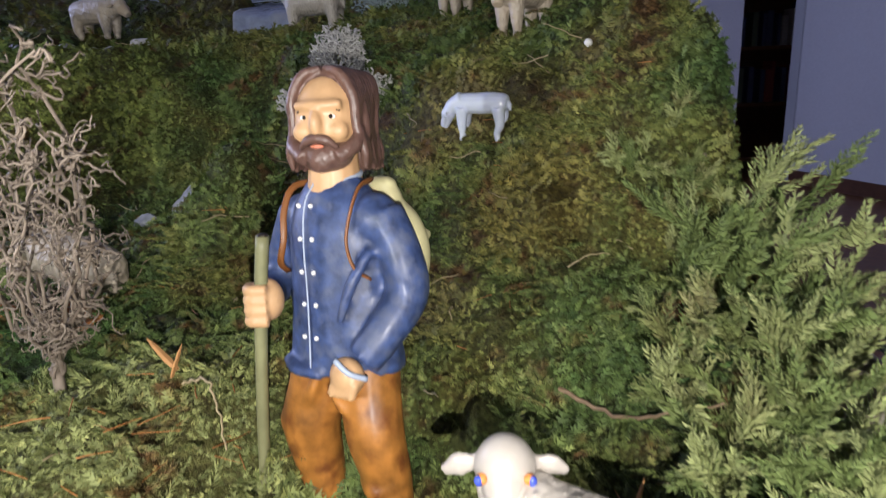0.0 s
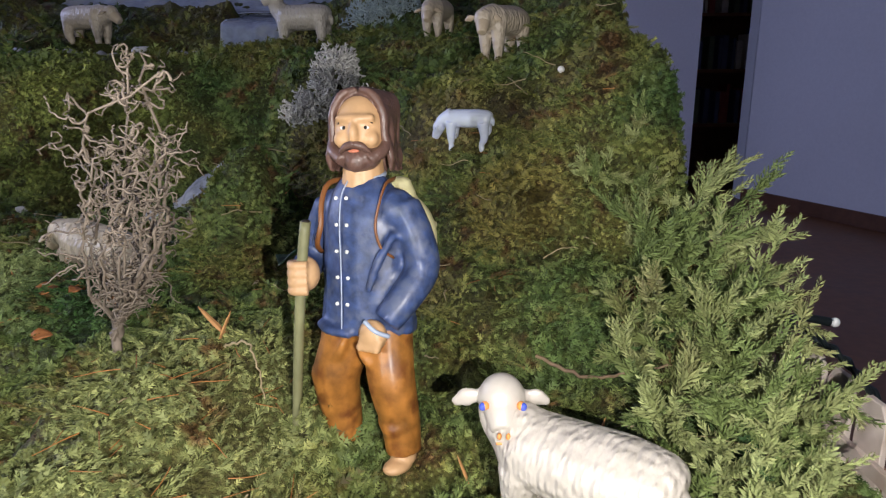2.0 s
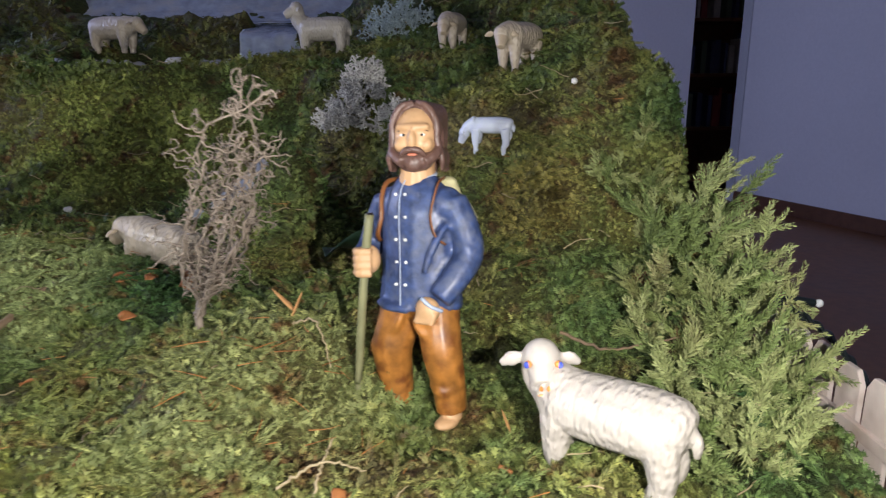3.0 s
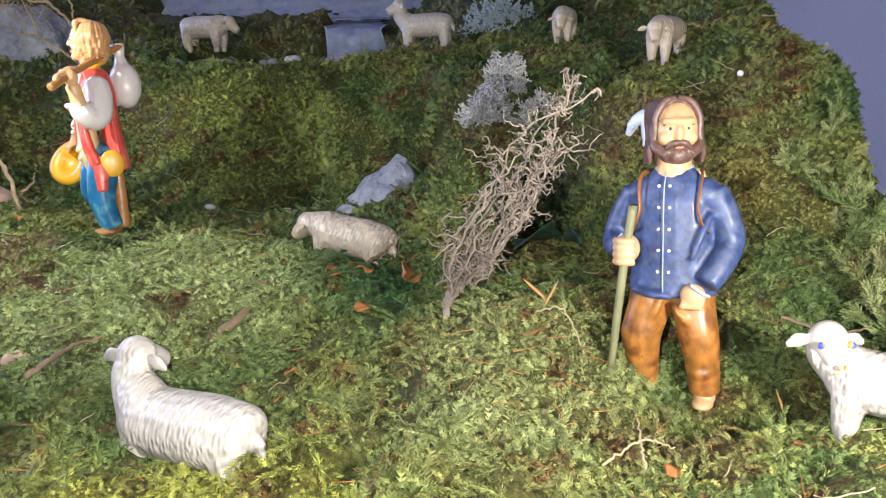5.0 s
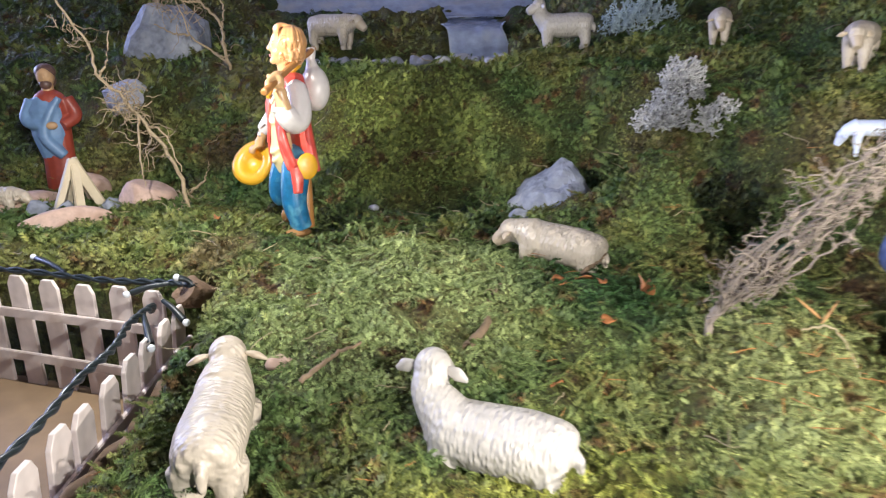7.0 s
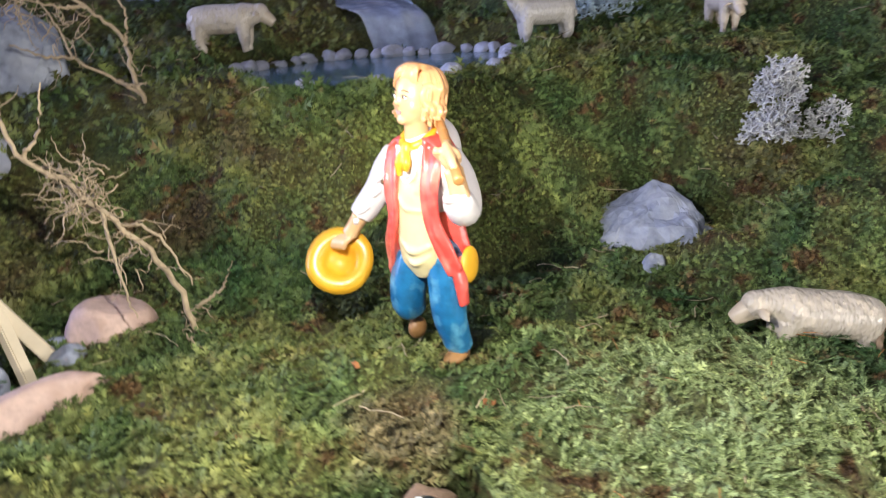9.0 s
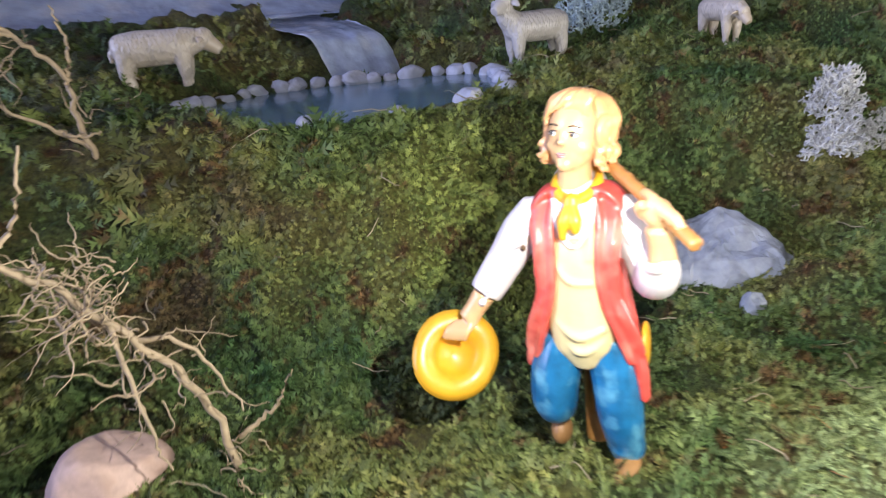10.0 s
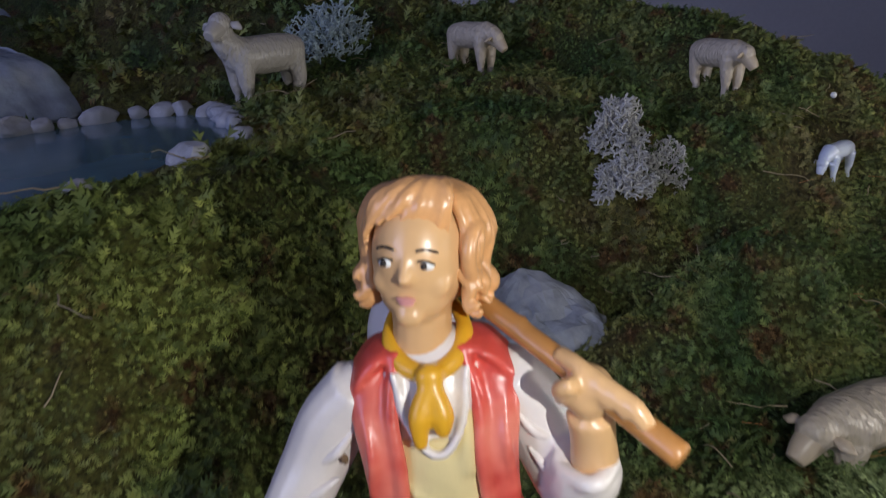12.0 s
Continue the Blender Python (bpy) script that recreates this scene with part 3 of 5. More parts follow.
RED_VEST = surface("painted_red_vest", (0.62, 0.075, 0.055), 0.38, 0.2, 140, 0.45, 0.0007, coat=0.3, stain=(0.72, 0.20, 0.14), blotch=70)
SHIRT = surface("painted_white_shirt", (0.72, 0.66, 0.62), 0.35, 0.1, 140, 0.45, 0.0007, coat=0.3, blotch=60)
APRON = surface("painted_cream_apron", (0.68, 0.56, 0.28), 0.45, 0.1, 140, 0.45, 0.0007, coat=0.15)
JEANS = surface("painted_blue_trousers", (0.012, 0.13, 0.27), 0.32, 0.3, 160, 0.2, 0.0003, coat=0.4, stain=(0.10, 0.32, 0.45), blotch=110)
YELLOW = surface("painted_yellow", (0.70, 0.36, 0.02), 0.4, 0.12, 180, 0.1, 0.0003, coat=0.3)
HAIR_BLOND = surface("painted_blond_hair", (0.66, 0.34, 0.14), 0.35, 0.25, 300, 0.3, 0.0004, coat=0.35)
BOY_SKIN = surface("painted_light_skin", (0.66, 0.40, 0.19), 0.33, 0.06, 350, 0.03, 0.0002, coat=0.35)
WOOD_STICK = surface("painted_wood_stick", (0.42, 0.19, 0.055), 0.4, 0.25, 200, 0.2, coat=0.3)
SHOE = surface("brown_shoe", (0.30, 0.15, 0.05), 0.5, 0.3, 150, 0.2)
PINK_LIP = surface("pink_lip", (0.62, 0.28, 0.26), 0.35, 0.1, 300, 0.0)
FLECK = surface("chipped_paint", (0.13, 0.075, 0.035), 0.6, 0.3, 300, 0.2)


def wanderer():
    paints = [BOY_SKIN, HAIR_BLOND, RED_VEST, SHIRT, APRON, JEANS, YELLOW, WOOD_STICK, SHOE, WHITE_DOT, DARK, PINK_LIP, FLECK]
    jeans = blob([
        ("b", (0, 0.1, 4.3), (1.35, 0.9, 0.9)),
        ("t", [(-0.72, 0, 4.3), (-0.98, -0.35, 3.2), (-1.05, -0.45, 2.3), (-1.05, -0.2, 1.75)], [0.84, 0.80, 0.74, 0.62]),
        ("t", [(0.72, 0, 4.3), (0.90, -0.25, 3.2), (0.98, -0.40, 2.0), (1.05, -0.2, 1.0), (1.10, 0.0, 0.35)], [0.84, 0.80, 0.72, 0.62, 0.56]),
        ("b", (-1.05, -0.6, 2.35), (0.6, 0.5, 0.6)), ("b", (0.95, -0.6, 2.05), (0.55, 0.45, 0.55)),
        ("t", [(0.55, -0.4, 0.75), (1.05, -0.62, 0.62), (1.55, -0.3, 0.75)], [0.10, 0.16, 0.10]),
    ])
    shirt = blob([
        ("b", (-1.32, 0, 8.26), (0.50, 0.52, 0.54)),
        ("b", (1.32, 0, 8.26), (0.50, 0.52, 0.54)),
        ("t", [(0, 0, 6.2), (0, 0, 7.4), (0, 0, 8.3), (0, 0, 8.9), (0, 0, 9.25)], [1.05, 1.15, 1.25, 0.9, 0.5], (1.0, 0.72)),
        ("t", [(-1.20, 0, 8.36), (-1.82, 0.05, 7.7), (-2.32, -0.05, 6.9), (-2.80, -0.45, 6.15), (-3.0, -0.6, 5.85)], [0.62, 0.64, 0.60, 0.56, 0.52]),
        ("t", [(1.20, 0, 8.36), (1.65, 0.02, 7.6), (1.98, -0.12, 6.75), (2.15, -0.48, 6.45), (2.28, -0.92, 6.8), (2.32, -1.10, 7.15)], [0.62, 0.66, 0.66, 0.64, 0.62, 0.56]),
        ("t", [(1.88, -1.15, 7.1), (2.32, -1.66, 7.15), (2.76, -1.15, 7.2)], [0.14, 0.16, 0.14]),
        ("t", [(-2.9, -1.05, 5.75), (-3.15, -0.7, 5.55), (-3.3, -0.3, 5.85)], [0.13, 0.15, 0.13]),
        ("t", [(-0.6, -0.66, 8.9), (-0.42, -0.92, 8.0), (0.0, -1.02, 7.5), (0.42, -0.95, 8.0), (0.6, -0.66, 8.9)], [0.07, 0.08, 0.08, 0.08, 0.07]),
    ])
    folds = [("t", [(-1.35, -0.5, 7.9), (-1.75, -0.56, 7.45), (-2.25, -0.45, 7.2)], [0.05, 0.11, 0.05]), ("t", [(-1.75, -0.55, 7.0), (-2.2, -0.62, 6.75), (-2.75, -0.4, 6.7)], [0.05, 0.12, 0.05]), ("t", [(-2.2, -0.85, 6.35), (-2.7, -0.98, 6.1), (-3.2, -0.75, 6.25)], [0.05, 0.12, 0.05]),
             ("t", [(1.25, -0.52, 8.0), (1.6, -0.62, 7.5), (2.1, -0.5, 7.3)], [0.05, 0.11, 0.05]), ("t", [(1.45, -0.55, 7.2), (1.85, -0.75, 6.75), (2.5, -0.6, 6.6)], [0.05, 0.13, 0.05]), ("t", [(1.6, -0.6, 6.6), (2.0, -1.05, 6.35), (2.6, -1.0, 6.3)], [0.05, 0.12, 0.05])]
    vest = []
    for sx in (-1, 1):
        vest += [("t", [(sx * 0.78, -0.05, 9.0), (sx * 0.98, -0.48, 8.2), (sx * 0.92, -0.80, 7.2), (sx * 0.98, -0.82, 6.0), (sx * 1.32, -0.70, 4.9), (sx * 1.55, -0.45, 4.0)], [0.30, 0.42, 0.36, 0.30, 0.36, 0.32], (1.0, 0.6))]
        vest += [("t", [(sx * 0.52, -0.40, 9.12), (sx * 0.70, -0.74, 8.2), (sx * 0.66, -0.98, 7.2), (sx * 0.76, -1.02, 6.0), (sx * 1.1, -0.95, 4.9), (sx * 1.42, -0.7, 3.8)], 0.12)]
        vest += [("t", [(sx * 0.5, 0.1, 9.10), (sx * 0.95, 0.02, 8.95), (sx * 1.32, 0.0, 8.50), (sx * 1.40, -0.05, 8.05)], [0.22, 0.27, 0.24, 0.12], (0.6, 2.3))]
    vest += [("t", [(0, 0.42, 9.0), (0, 0.60, 8.0), (0, 0.60, 6.5), (0, 0.68, 5.0), (0, 0.80, 3.6)], [0.85, 1.15, 1.18, 1.42, 1.60], (1.0, 0.42))]
    for sx in (-1, 1):
        vest += [("t", [(sx * 1.15, -0.66, 8.3), (sx * 1.10, -0.98, 7.5), (sx * 1.22, -0.95, 6.6)], [0.05, 0.09, 0.05]), ("t", [(sx * 0.95, -1.0, 6.2), (sx * 1.2, -0.98, 5.4), (sx * 1.55, -0.72, 4.6)], [0.05, 0.10, 0.06])]
    vest += [("t", [(1.45, -0.3, 4.4), (1.65, -0.35, 3.4), (1.75, -0.4, 2.5)], [0.42, 0.38, 0.28], (0.6, 1.0))]
    vest += [("t", [(-1.45, -0.3, 4.4), (-1.65, -0.35, 3.8), (-1.75, -0.3, 3.4)], [0.40, 0.36, 0.24], (0.6, 1.0))]
    apron = blob([
        ("t", [(0, -0.52, 7.7), (0, -0.60, 7.0), (0, -0.62, 6.0), (0, -0.60, 5.0), (0.05, -0.62, 4.2), (0.1, -0.66, 3.55)], [0.72, 0.84, 0.88, 1.02, 0.92, 0.35], (1.0, 0.55)),
        ("t", [(-0.7, -0.95, 5.2), (0.0, -1.20, 4.75), (0.8, -0.98, 5.0)], [0.07, 0.12, 0.07]),
        ("t", [(-0.6, -0.9, 4.7), (0.05, -1.16, 4.25), (0.75, -0.95, 4.6)], [0.06, 0.11, 0.06]),
        ("t", [(-0.6, -0.95, 7.0), (-0.2, -1.12, 6.5), (0.5, -1.05, 6.4)], [0.05, 0.08, 0.05]),
        ("t", [(0.50, -0.50, 8.7), (0.46, -0.76, 7.9), (0.42, -0.86, 7.1)], [0.14, 0.17, 0.20]),
    ])
    scarf = [("t", [(0.62 * math.sin(a), 0.02 - 0.70 * math.cos(a), 9.22 - 0.40 * math.cos(a)) for a in (k * 0.35 - 3.15 for k in range(19))], [0.13] * 5 + [0.17] * 9 + [0.13] * 5)]
    scarf += [("b", (0, -0.86, 8.85), (0.24, 0.2, 0.22)), ("t", [(0, -0.9, 8.8), (-0.22, -1.08, 8.3), (-0.26, -1.12, 7.75)], [0.15, 0.2, 0.10]), ("t", [(0, -0.9, 8.8), (0.14, -1.1, 8.3), (0.10, -1.15, 7.95)], [0.15, 0.19, 0.10])]
    turn = Matrix.Translation((-0.05, 0, 9.42)) @ pose(0, 0, 0, -5, 6, -15) @ Matrix.Diagonal((0.95, 0.95, 0.98, 1)) @ Matrix.Translation((0, 0, -9.6))

    def head(items):
        bm = blob(items)
        bmesh.ops.transform(bm, matrix=turn, verts=bm.verts[:])
        return bm

    face = [("t", [(0, 0.05, 8.9), (0, -0.02, 9.6), (0, -0.08, 10.2)], [0.55, 0.52, 0.55]), ("b", (0, -0.1, 10.85), (0.82, 0.92, 1.10)), ("b", (0, -0.35, 10.28), (0.62, 0.58, 0.52)), ("b", (0, -0.78, 9.98), (0.26, 0.2, 0.2)),
            ("b", (0, -1.07, 10.65), (0.12, 0.14, 0.11)), ("t", [(0, -0.94, 11.05), (0, -1.08, 10.70)], [0.07, 0.09]), ("b", (-0.42, -0.66, 10.5), (0.24, 0.18, 0.24)), ("b", (0.42, -0.66, 10.5), (0.24, 0.18, 0.24))]
    hair = [("b", (0, 0.26, 11.10), (0.90, 0.90, 0.80)), ("b", (0, 0.55, 10.6), (0.90, 0.56, 0.85))]
    r = random.Random(5)
    # locks swept from the parting over the crown, flicked out at their ends
    for k in range(44):
        a = -2.85 + 5.7 * k / 43
        sx, sy = math.sin(a), -math.cos(a)
        wob, puff, thick = r.uniform(-0.09, 0.09), 1 + r.uniform(-0.03, 0.07), r.uniform(0.075, 0.115)
        if abs(a) < 0.75:
            end = (max(sx * 1.25 - 0.30, -0.80) + 0.3 * wob, -0.80 + 0.34 * abs(sx), 11.46 - 0.42 * abs(a) + 1.2 * wob)
            hair.append(("t", [(0.34, 0.20, 11.94), (sx * 0.50 + 0.16, -0.42, 11.98), (sx * 0.92 - 0.02, -0.74 + 0.18 * abs(a), 11.76 + wob), end], [thick, thick * 1.25, thick * 1.15, 0.035]))
        else:
            z = 10.05 + 0.32 * r.random()
            hair.append(("t", [(0.22 + sx * 0.15, 0.25 + sy * 0.1, 11.95), (sx * 0.78 * puff, sy * 0.62 * puff + 0.14, 11.76), (sx * 1.06 * puff, sy * 0.80 * puff + 0.16, 11.25), (sx * 1.00 - wob, sy * 0.82 + 0.16, 10.75), (sx * 1.10 + wob, sy * 0.84 + 0.14, 10.40), (sx * 1.02 + wob, sy * 0.82 + 0.12, z), (sx * 1.22, sy * 0.92 + 0.10, z - 0.14)], [thick * 0.8, thick, thick * 1.1, thick * 1.1, thick * 1.1, thick, 0.03]))
    # rolled curls beside the cheeks and round the ear
    for sx in (-1, 1):
        for y, z, size in ((-0.42, 10.30, 0.20), (-0.12, 10.12, 0.24), (0.22, 10.05, 0.22)):
            hair.append(("t", [(sx * (0.98 + size * 0.55 * math.cos(t)), y + size * 0.4 * math.sin(t * 0.7), z + size * math.sin(t)) for t in (0.4, 1.3, 2.2, 3.1, 4.0, 4.9, 5.6)], [0.06, 0.09, 0.11, 0.12, 0.11, 0.09, 0.04]))
    hair += [("t", [(0.97 + 0.06 * math.cos(a), -0.24 + 0.30 * math.cos(a), 10.95 + 0.40 * math.sin(a)) for a in (0.3, 1.2, 2.1, 3.0, 3.9, 4.8)], w) for w in (0.12,)]
    hair += [("t", [(0.99, -0.24 + 0.15 * math.cos(a), 10.95 + 0.20 * math.sin(a)) for a in (0.3, 1.5, 2.7, 3.9, 5.1)], 0.075)]
    eyes = [("b", (sx * 0.33, -0.935, 10.85), (0.125, 0.055, 0.068)) for sx in (-1, 1)]
    marks = [("b", (sx * 0.33 - 0.03, -0.975, 10.85), 0.055) for sx in (-1, 1)]
    marks += [("t", [(sx * 0.20, -1.0, 10.92), (sx * 0.33, -1.0, 10.94), (sx * 0.47, -0.93, 10.88)], 0.018) for sx in (-1, 1)]
    marks += [("t", [(sx * 0.18, -1.0, 11.08), (sx * 0.34, -0.99, 11.12), (sx * 0.50, -0.88, 11.06)], 0.020) for sx in (-1, 1)]
    lips = [("b", (0, -0.97, 10.30), (0.17, 0.08, 0.042)), ("b", (0, -0.95, 10.23), (0.13, 0.08, 0.048))]
    skin = [("t", [(-3.0, -0.6, 5.85), (-3.35, -0.75, 5.35), (-3.55, -0.85, 5.05)], [0.38, 0.33, 0.36])]
    skin += [("t", [(-3.3 - 0.17 * k, -0.95, 5.0), (-3.5 - 0.2 * k, -1.22, 4.8), (-3.65 - 0.2 * k, -1.25, 4.5)], 0.13) for k in range(4)]
    skin += [("t", [(2.45, -1.08, 7.1), (2.42, -1.2, 7.7), (2.38, -1.3, 8.2)], [0.40, 0.36, 0.38]), ("b", (2.36, -1.36, 8.6), (0.40, 0.40, 0.42))]
    skin += [("t", [(2.0 + 0.2 * k, -1.00 - 0.20 * k, 9.08 - 0.12 * k), (2.25 + 0.2 * k, -1.45 - 0.18 * k, 9.02 - 0.12 * k), (2.42 + 0.2 * k, -1.68 - 0.15 * k, 8.68 - 0.10 * k)], 0.15) for k in range(4)]
    skin += [("t", [(1.98, -1.3, 8.5), (1.92, -1.6, 8.82), (2.1, -1.75, 8.95)], 0.14)]
    stick = [("t", [(-0.55, 1.9, 10.6), (0.75, 0.35, 9.75), (2.35, -1.35, 8.75), (3.4, -2.45, 8.05)], [0.17, 0.19, 0.20, 0.21])]
    stick += [("b", (1.5, -0.42, 9.38), (0.16, 0.2, 0.14)), ("b", (2.9, -1.95, 8.50), (0.17, 0.2, 0.14))]
    sack = [("b", (-0.35, 1.75, 8.3), (0.95, 0.85, 1.3)), ("t", [(-0.6, 1.6, 10.6), (-0.5, 1.65, 9.9), (-0.4, 1.7, 9.2)], [0.42, 0.26, 0.5]), ("t", [(-1.0, 1.3, 8.4), (-0.9, 1.2, 7.5), (-0.4, 1.1, 7.1)], 0.12)]
    props = [("t", [(0.0, 0.75, 3.6), (0.0, 0.7, 0.2)], [0.32, 0.4])]
    shoes = [("b", (1.12, -0.35, 0.12), (0.42, 0.85, 0.3)), ("b", (-1.0, -0.1, 0.9), (0.35, 0.5, 0.5))]
    pocket = [("b", (1.72, 0.25, 4.0), (0.14, 0.62, 0.75))]
    chips = [("b", (-1.62, -0.58, 7.35), (0.07, 0.05, 0.10)), ("b", (1.62, -0.58, 7.55), (0.07, 0.05, 0.07)), ("b", (2.05, -0.70, 6.95), (0.06, 0.05, 0.06)), ("b", (1.78, -0.55, 6.65), (0.06, 0.05, 0.10))]
    hat = bmesh.new()
    rings = [(0.02, 0.72), (0.55, 0.66), (0.78, 0.42), (0.84, 0.08), (1.05, 0.0), (1.35, 0.03), (1.60, 0.14), (1.62, 0.06), (1.35, -0.08), (0.9, -0.1), (0.72, 0.30), (0.5, 0.52), (0.02, 0.58)]
    prof = []
    for rad, hgt in rings:
        prof.append([hat.verts.new((rad * math.cos(a) * (1 + 0.04 * math.sin(2 * a)), rad * math.sin(a), -hgt + 0.10 * math.sin(2 * a + 1) * (rad / 1.6) ** 2)) for a in (2 * math.pi * k / 32 for k in range(32))])
    for a, b in zip(prof, prof[1:]):
        for k in range(32):
            hat.faces.new((a[k], a[(k + 1) % 32], b[(k + 1) % 32], b[k]))
    bmesh.ops.transform(hat, matrix=Matrix.Translation((-3.95, -1.25, 3.95)) @ pose(0, 0, 0, 68, 0, 40) @ Matrix.Scale(0.90, 4), verts=hat.verts[:])
    ob = moulded("wanderer_figurine", [
        (jeans, 0.08, 4, 5), (shirt, 0.07, 3, 3), (blob(folds), 0.05, 3, 3), (blob(vest), 0.06, 2, 2), (apron, 0.07, 3, 4), (blob(scarf), 0.06, 2, 6), (head(face), 0.06, 3, 0), (head(hair), 0.034, 0, 1),
        (head(eyes), 0, 0, 9), (head(marks), 0, 0, 10), (head(lips), 0, 0, 11), (blob(skin), 0.06, 2, 0), (blob(stick), 0.07, 1, 7), (blob(sack), 0.08, 3, 3), (blob(props), 0.1, 2, 7), (blob(shoes), 0.08, 2, 8), (blob(pocket), 0, 0, 6), (blob(chips), 0, 0, 12), (hat, 0, 0, 6)], paints, 0.0107)
    ob.matrix_basis = pose(-0.3005, 0.348, 0.1075) @ pose(0, 0, 0, -4, 0, 0) @ pose(0, 0, 0, 0, 0, -58)
    return tagged(ob, "painted boy figurine in red vest with stick and yellow hat", "figurine")


wanderer()

BLUE_CLOAK = surface("painted_pale_blue_cloak", (0.18, 0.30, 0.48), 0.45, 0.2, 200, 0.2, coat=0.2)
RED_ROBE = surface("painted_dull_red_robe", (0.34, 0.06, 0.035), 0.45, 0.25, 200, 0.2, coat=0.2)


def robed():
    robe = blob([("t", [(0, 0, 0), (0, 0, 2.5), (0, 0, 5), (0, 0, 7.4), (0, 0, 8.4), (0, 0, 8.9)], [1.4, 1.3, 1.35, 1.5, 1.2, 0.5], (1, 0.75)), ("t", [(1.3, 0, 8.1), (1.9, -0.2, 6.6), (0.9, -1.0, 5.8)], [0.6, 0.55, 0.45])])
    cloak = blob([("t", [(-0.2, 0.1, 3.0), (-0.3, 0.1, 5), (-0.3, 0.1, 7.2), (-0.5, 0.1, 8.4)], [1.2, 1.65, 1.75, 1.0], (0.95, 0.85)), ("t", [(-1.3, 0, 8.0), (-1.9, -0.3, 6.4), (-0.6, -1.15, 5.9)], [0.65, 0.62, 0.5]), ("t", [(0.9, -0.8, 8.2), (0.0, -1.2, 6.8), (-0.6, -1.2, 5.0), (0.6, -0.9, 3.2)], [0.3, 0.35, 0.5, 0.5])])
    skin = blob([("b", (0, -0.1, 10.0), (0.72, 0.78, 0.95)), ("t", [(0, 0, 8.6), (0, 0, 9.6)], 0.5), ("b", (0.1, -1.4, 5.9), (0.5, 0.35, 0.35)), ("b", (0, -0.85, 9.95), (0.12, 0.16, 0.2))])
    hair = blob([("b", (0, 0.12, 10.35), (0.86, 0.85, 0.75)), ("b", (0, -0.5, 9.35), (0.5, 0.4, 0.45)), ("b", (0, 0.5, 9.7), (0.72, 0.4, 0.8))])
    ob = moulded("robed_figurine", [(robe, 0.1, 4, 1), (cloak, 0.1, 4, 0), (skin, 0.08, 2, 2), (hair, 0.08, 2, 3)], [BLUE_CLOAK, RED_ROBE, SKIN, HAIR_BROWN], 0.0098)
    ob.matrix_basis = pose(-0.545, 0.520, 0.104, 0, 0, 18)
    return tagged(ob, "painted robed man figurine in pale blue cloak beside the campfire", "figurine")


robed()


def wool(name, colour, deep=0.0011, rows=680.0):
    """Moulded wool: short wavy ridges."""
    m = surface(name, colour, 0.42, 0.08, 200, 0.0, coat=0.15, blotch=50, stain=tuple(c * 0.80 for c in colour))
    nt = m.node_tree
    b = nt.nodes["Principled BSDF"]
    where = nt.nodes.new("ShaderNodeTexCoord").outputs["Object"]
    bend = nt.nodes.new("ShaderNodeMapping")
    bend.inputs["Scale"].default_value = (1.0, 0.5, 0.5)
    nt.links.new(where, bend.inputs["Vector"])
    v = node(nt, "ShaderNodeTexVoronoi", Scale=rows, Randomness=0.75)
    v.feature = "SMOOTH_F1"
    f = node(nt, "ShaderNodeTexNoise", Scale=rows * 0.35, Detail=3.0)
    for n in (v, f):
        nt.links.new(bend.outputs[0], n.inputs["Vector"])
    add = nt.nodes.new("ShaderNodeMath")
    add.operation = "SUBTRACT"
    nt.links.new(f.outputs[0], add.inputs[0])
    nt.links.new(v.outputs["Distance"], add.inputs[1])
    n = node(nt, "ShaderNodeBump", Strength=0.9, Distance=deep)
    nt.links.new(add.outputs[0], n.inputs["Height"])
    nt.links.new(n.outputs[0], b.inputs["Normal"])
    return m


WOOL_WHITE = wool("white_wool", (0.48, 0.44, 0.39))
WOOL_CREAM = wool("cream_wool", (0.54, 0.46, 0.36))
FACE_WHITE = surface("smooth_white_face", (0.49, 0.45, 0.405), 0.35, 0.05, 200, 0.05, coat=0.2)
FACE_CREAM = surface("smooth_cream_face", (0.54, 0.44, 0.32), 0.4, 0.08, 200, 0.05, coat=0.15)
PLASTIC = surface("bluish_white_plastic", (0.62, 0.68, 0.82), 0.3, 0.05, 200, 0.05, coat=0.3, through=0.3)


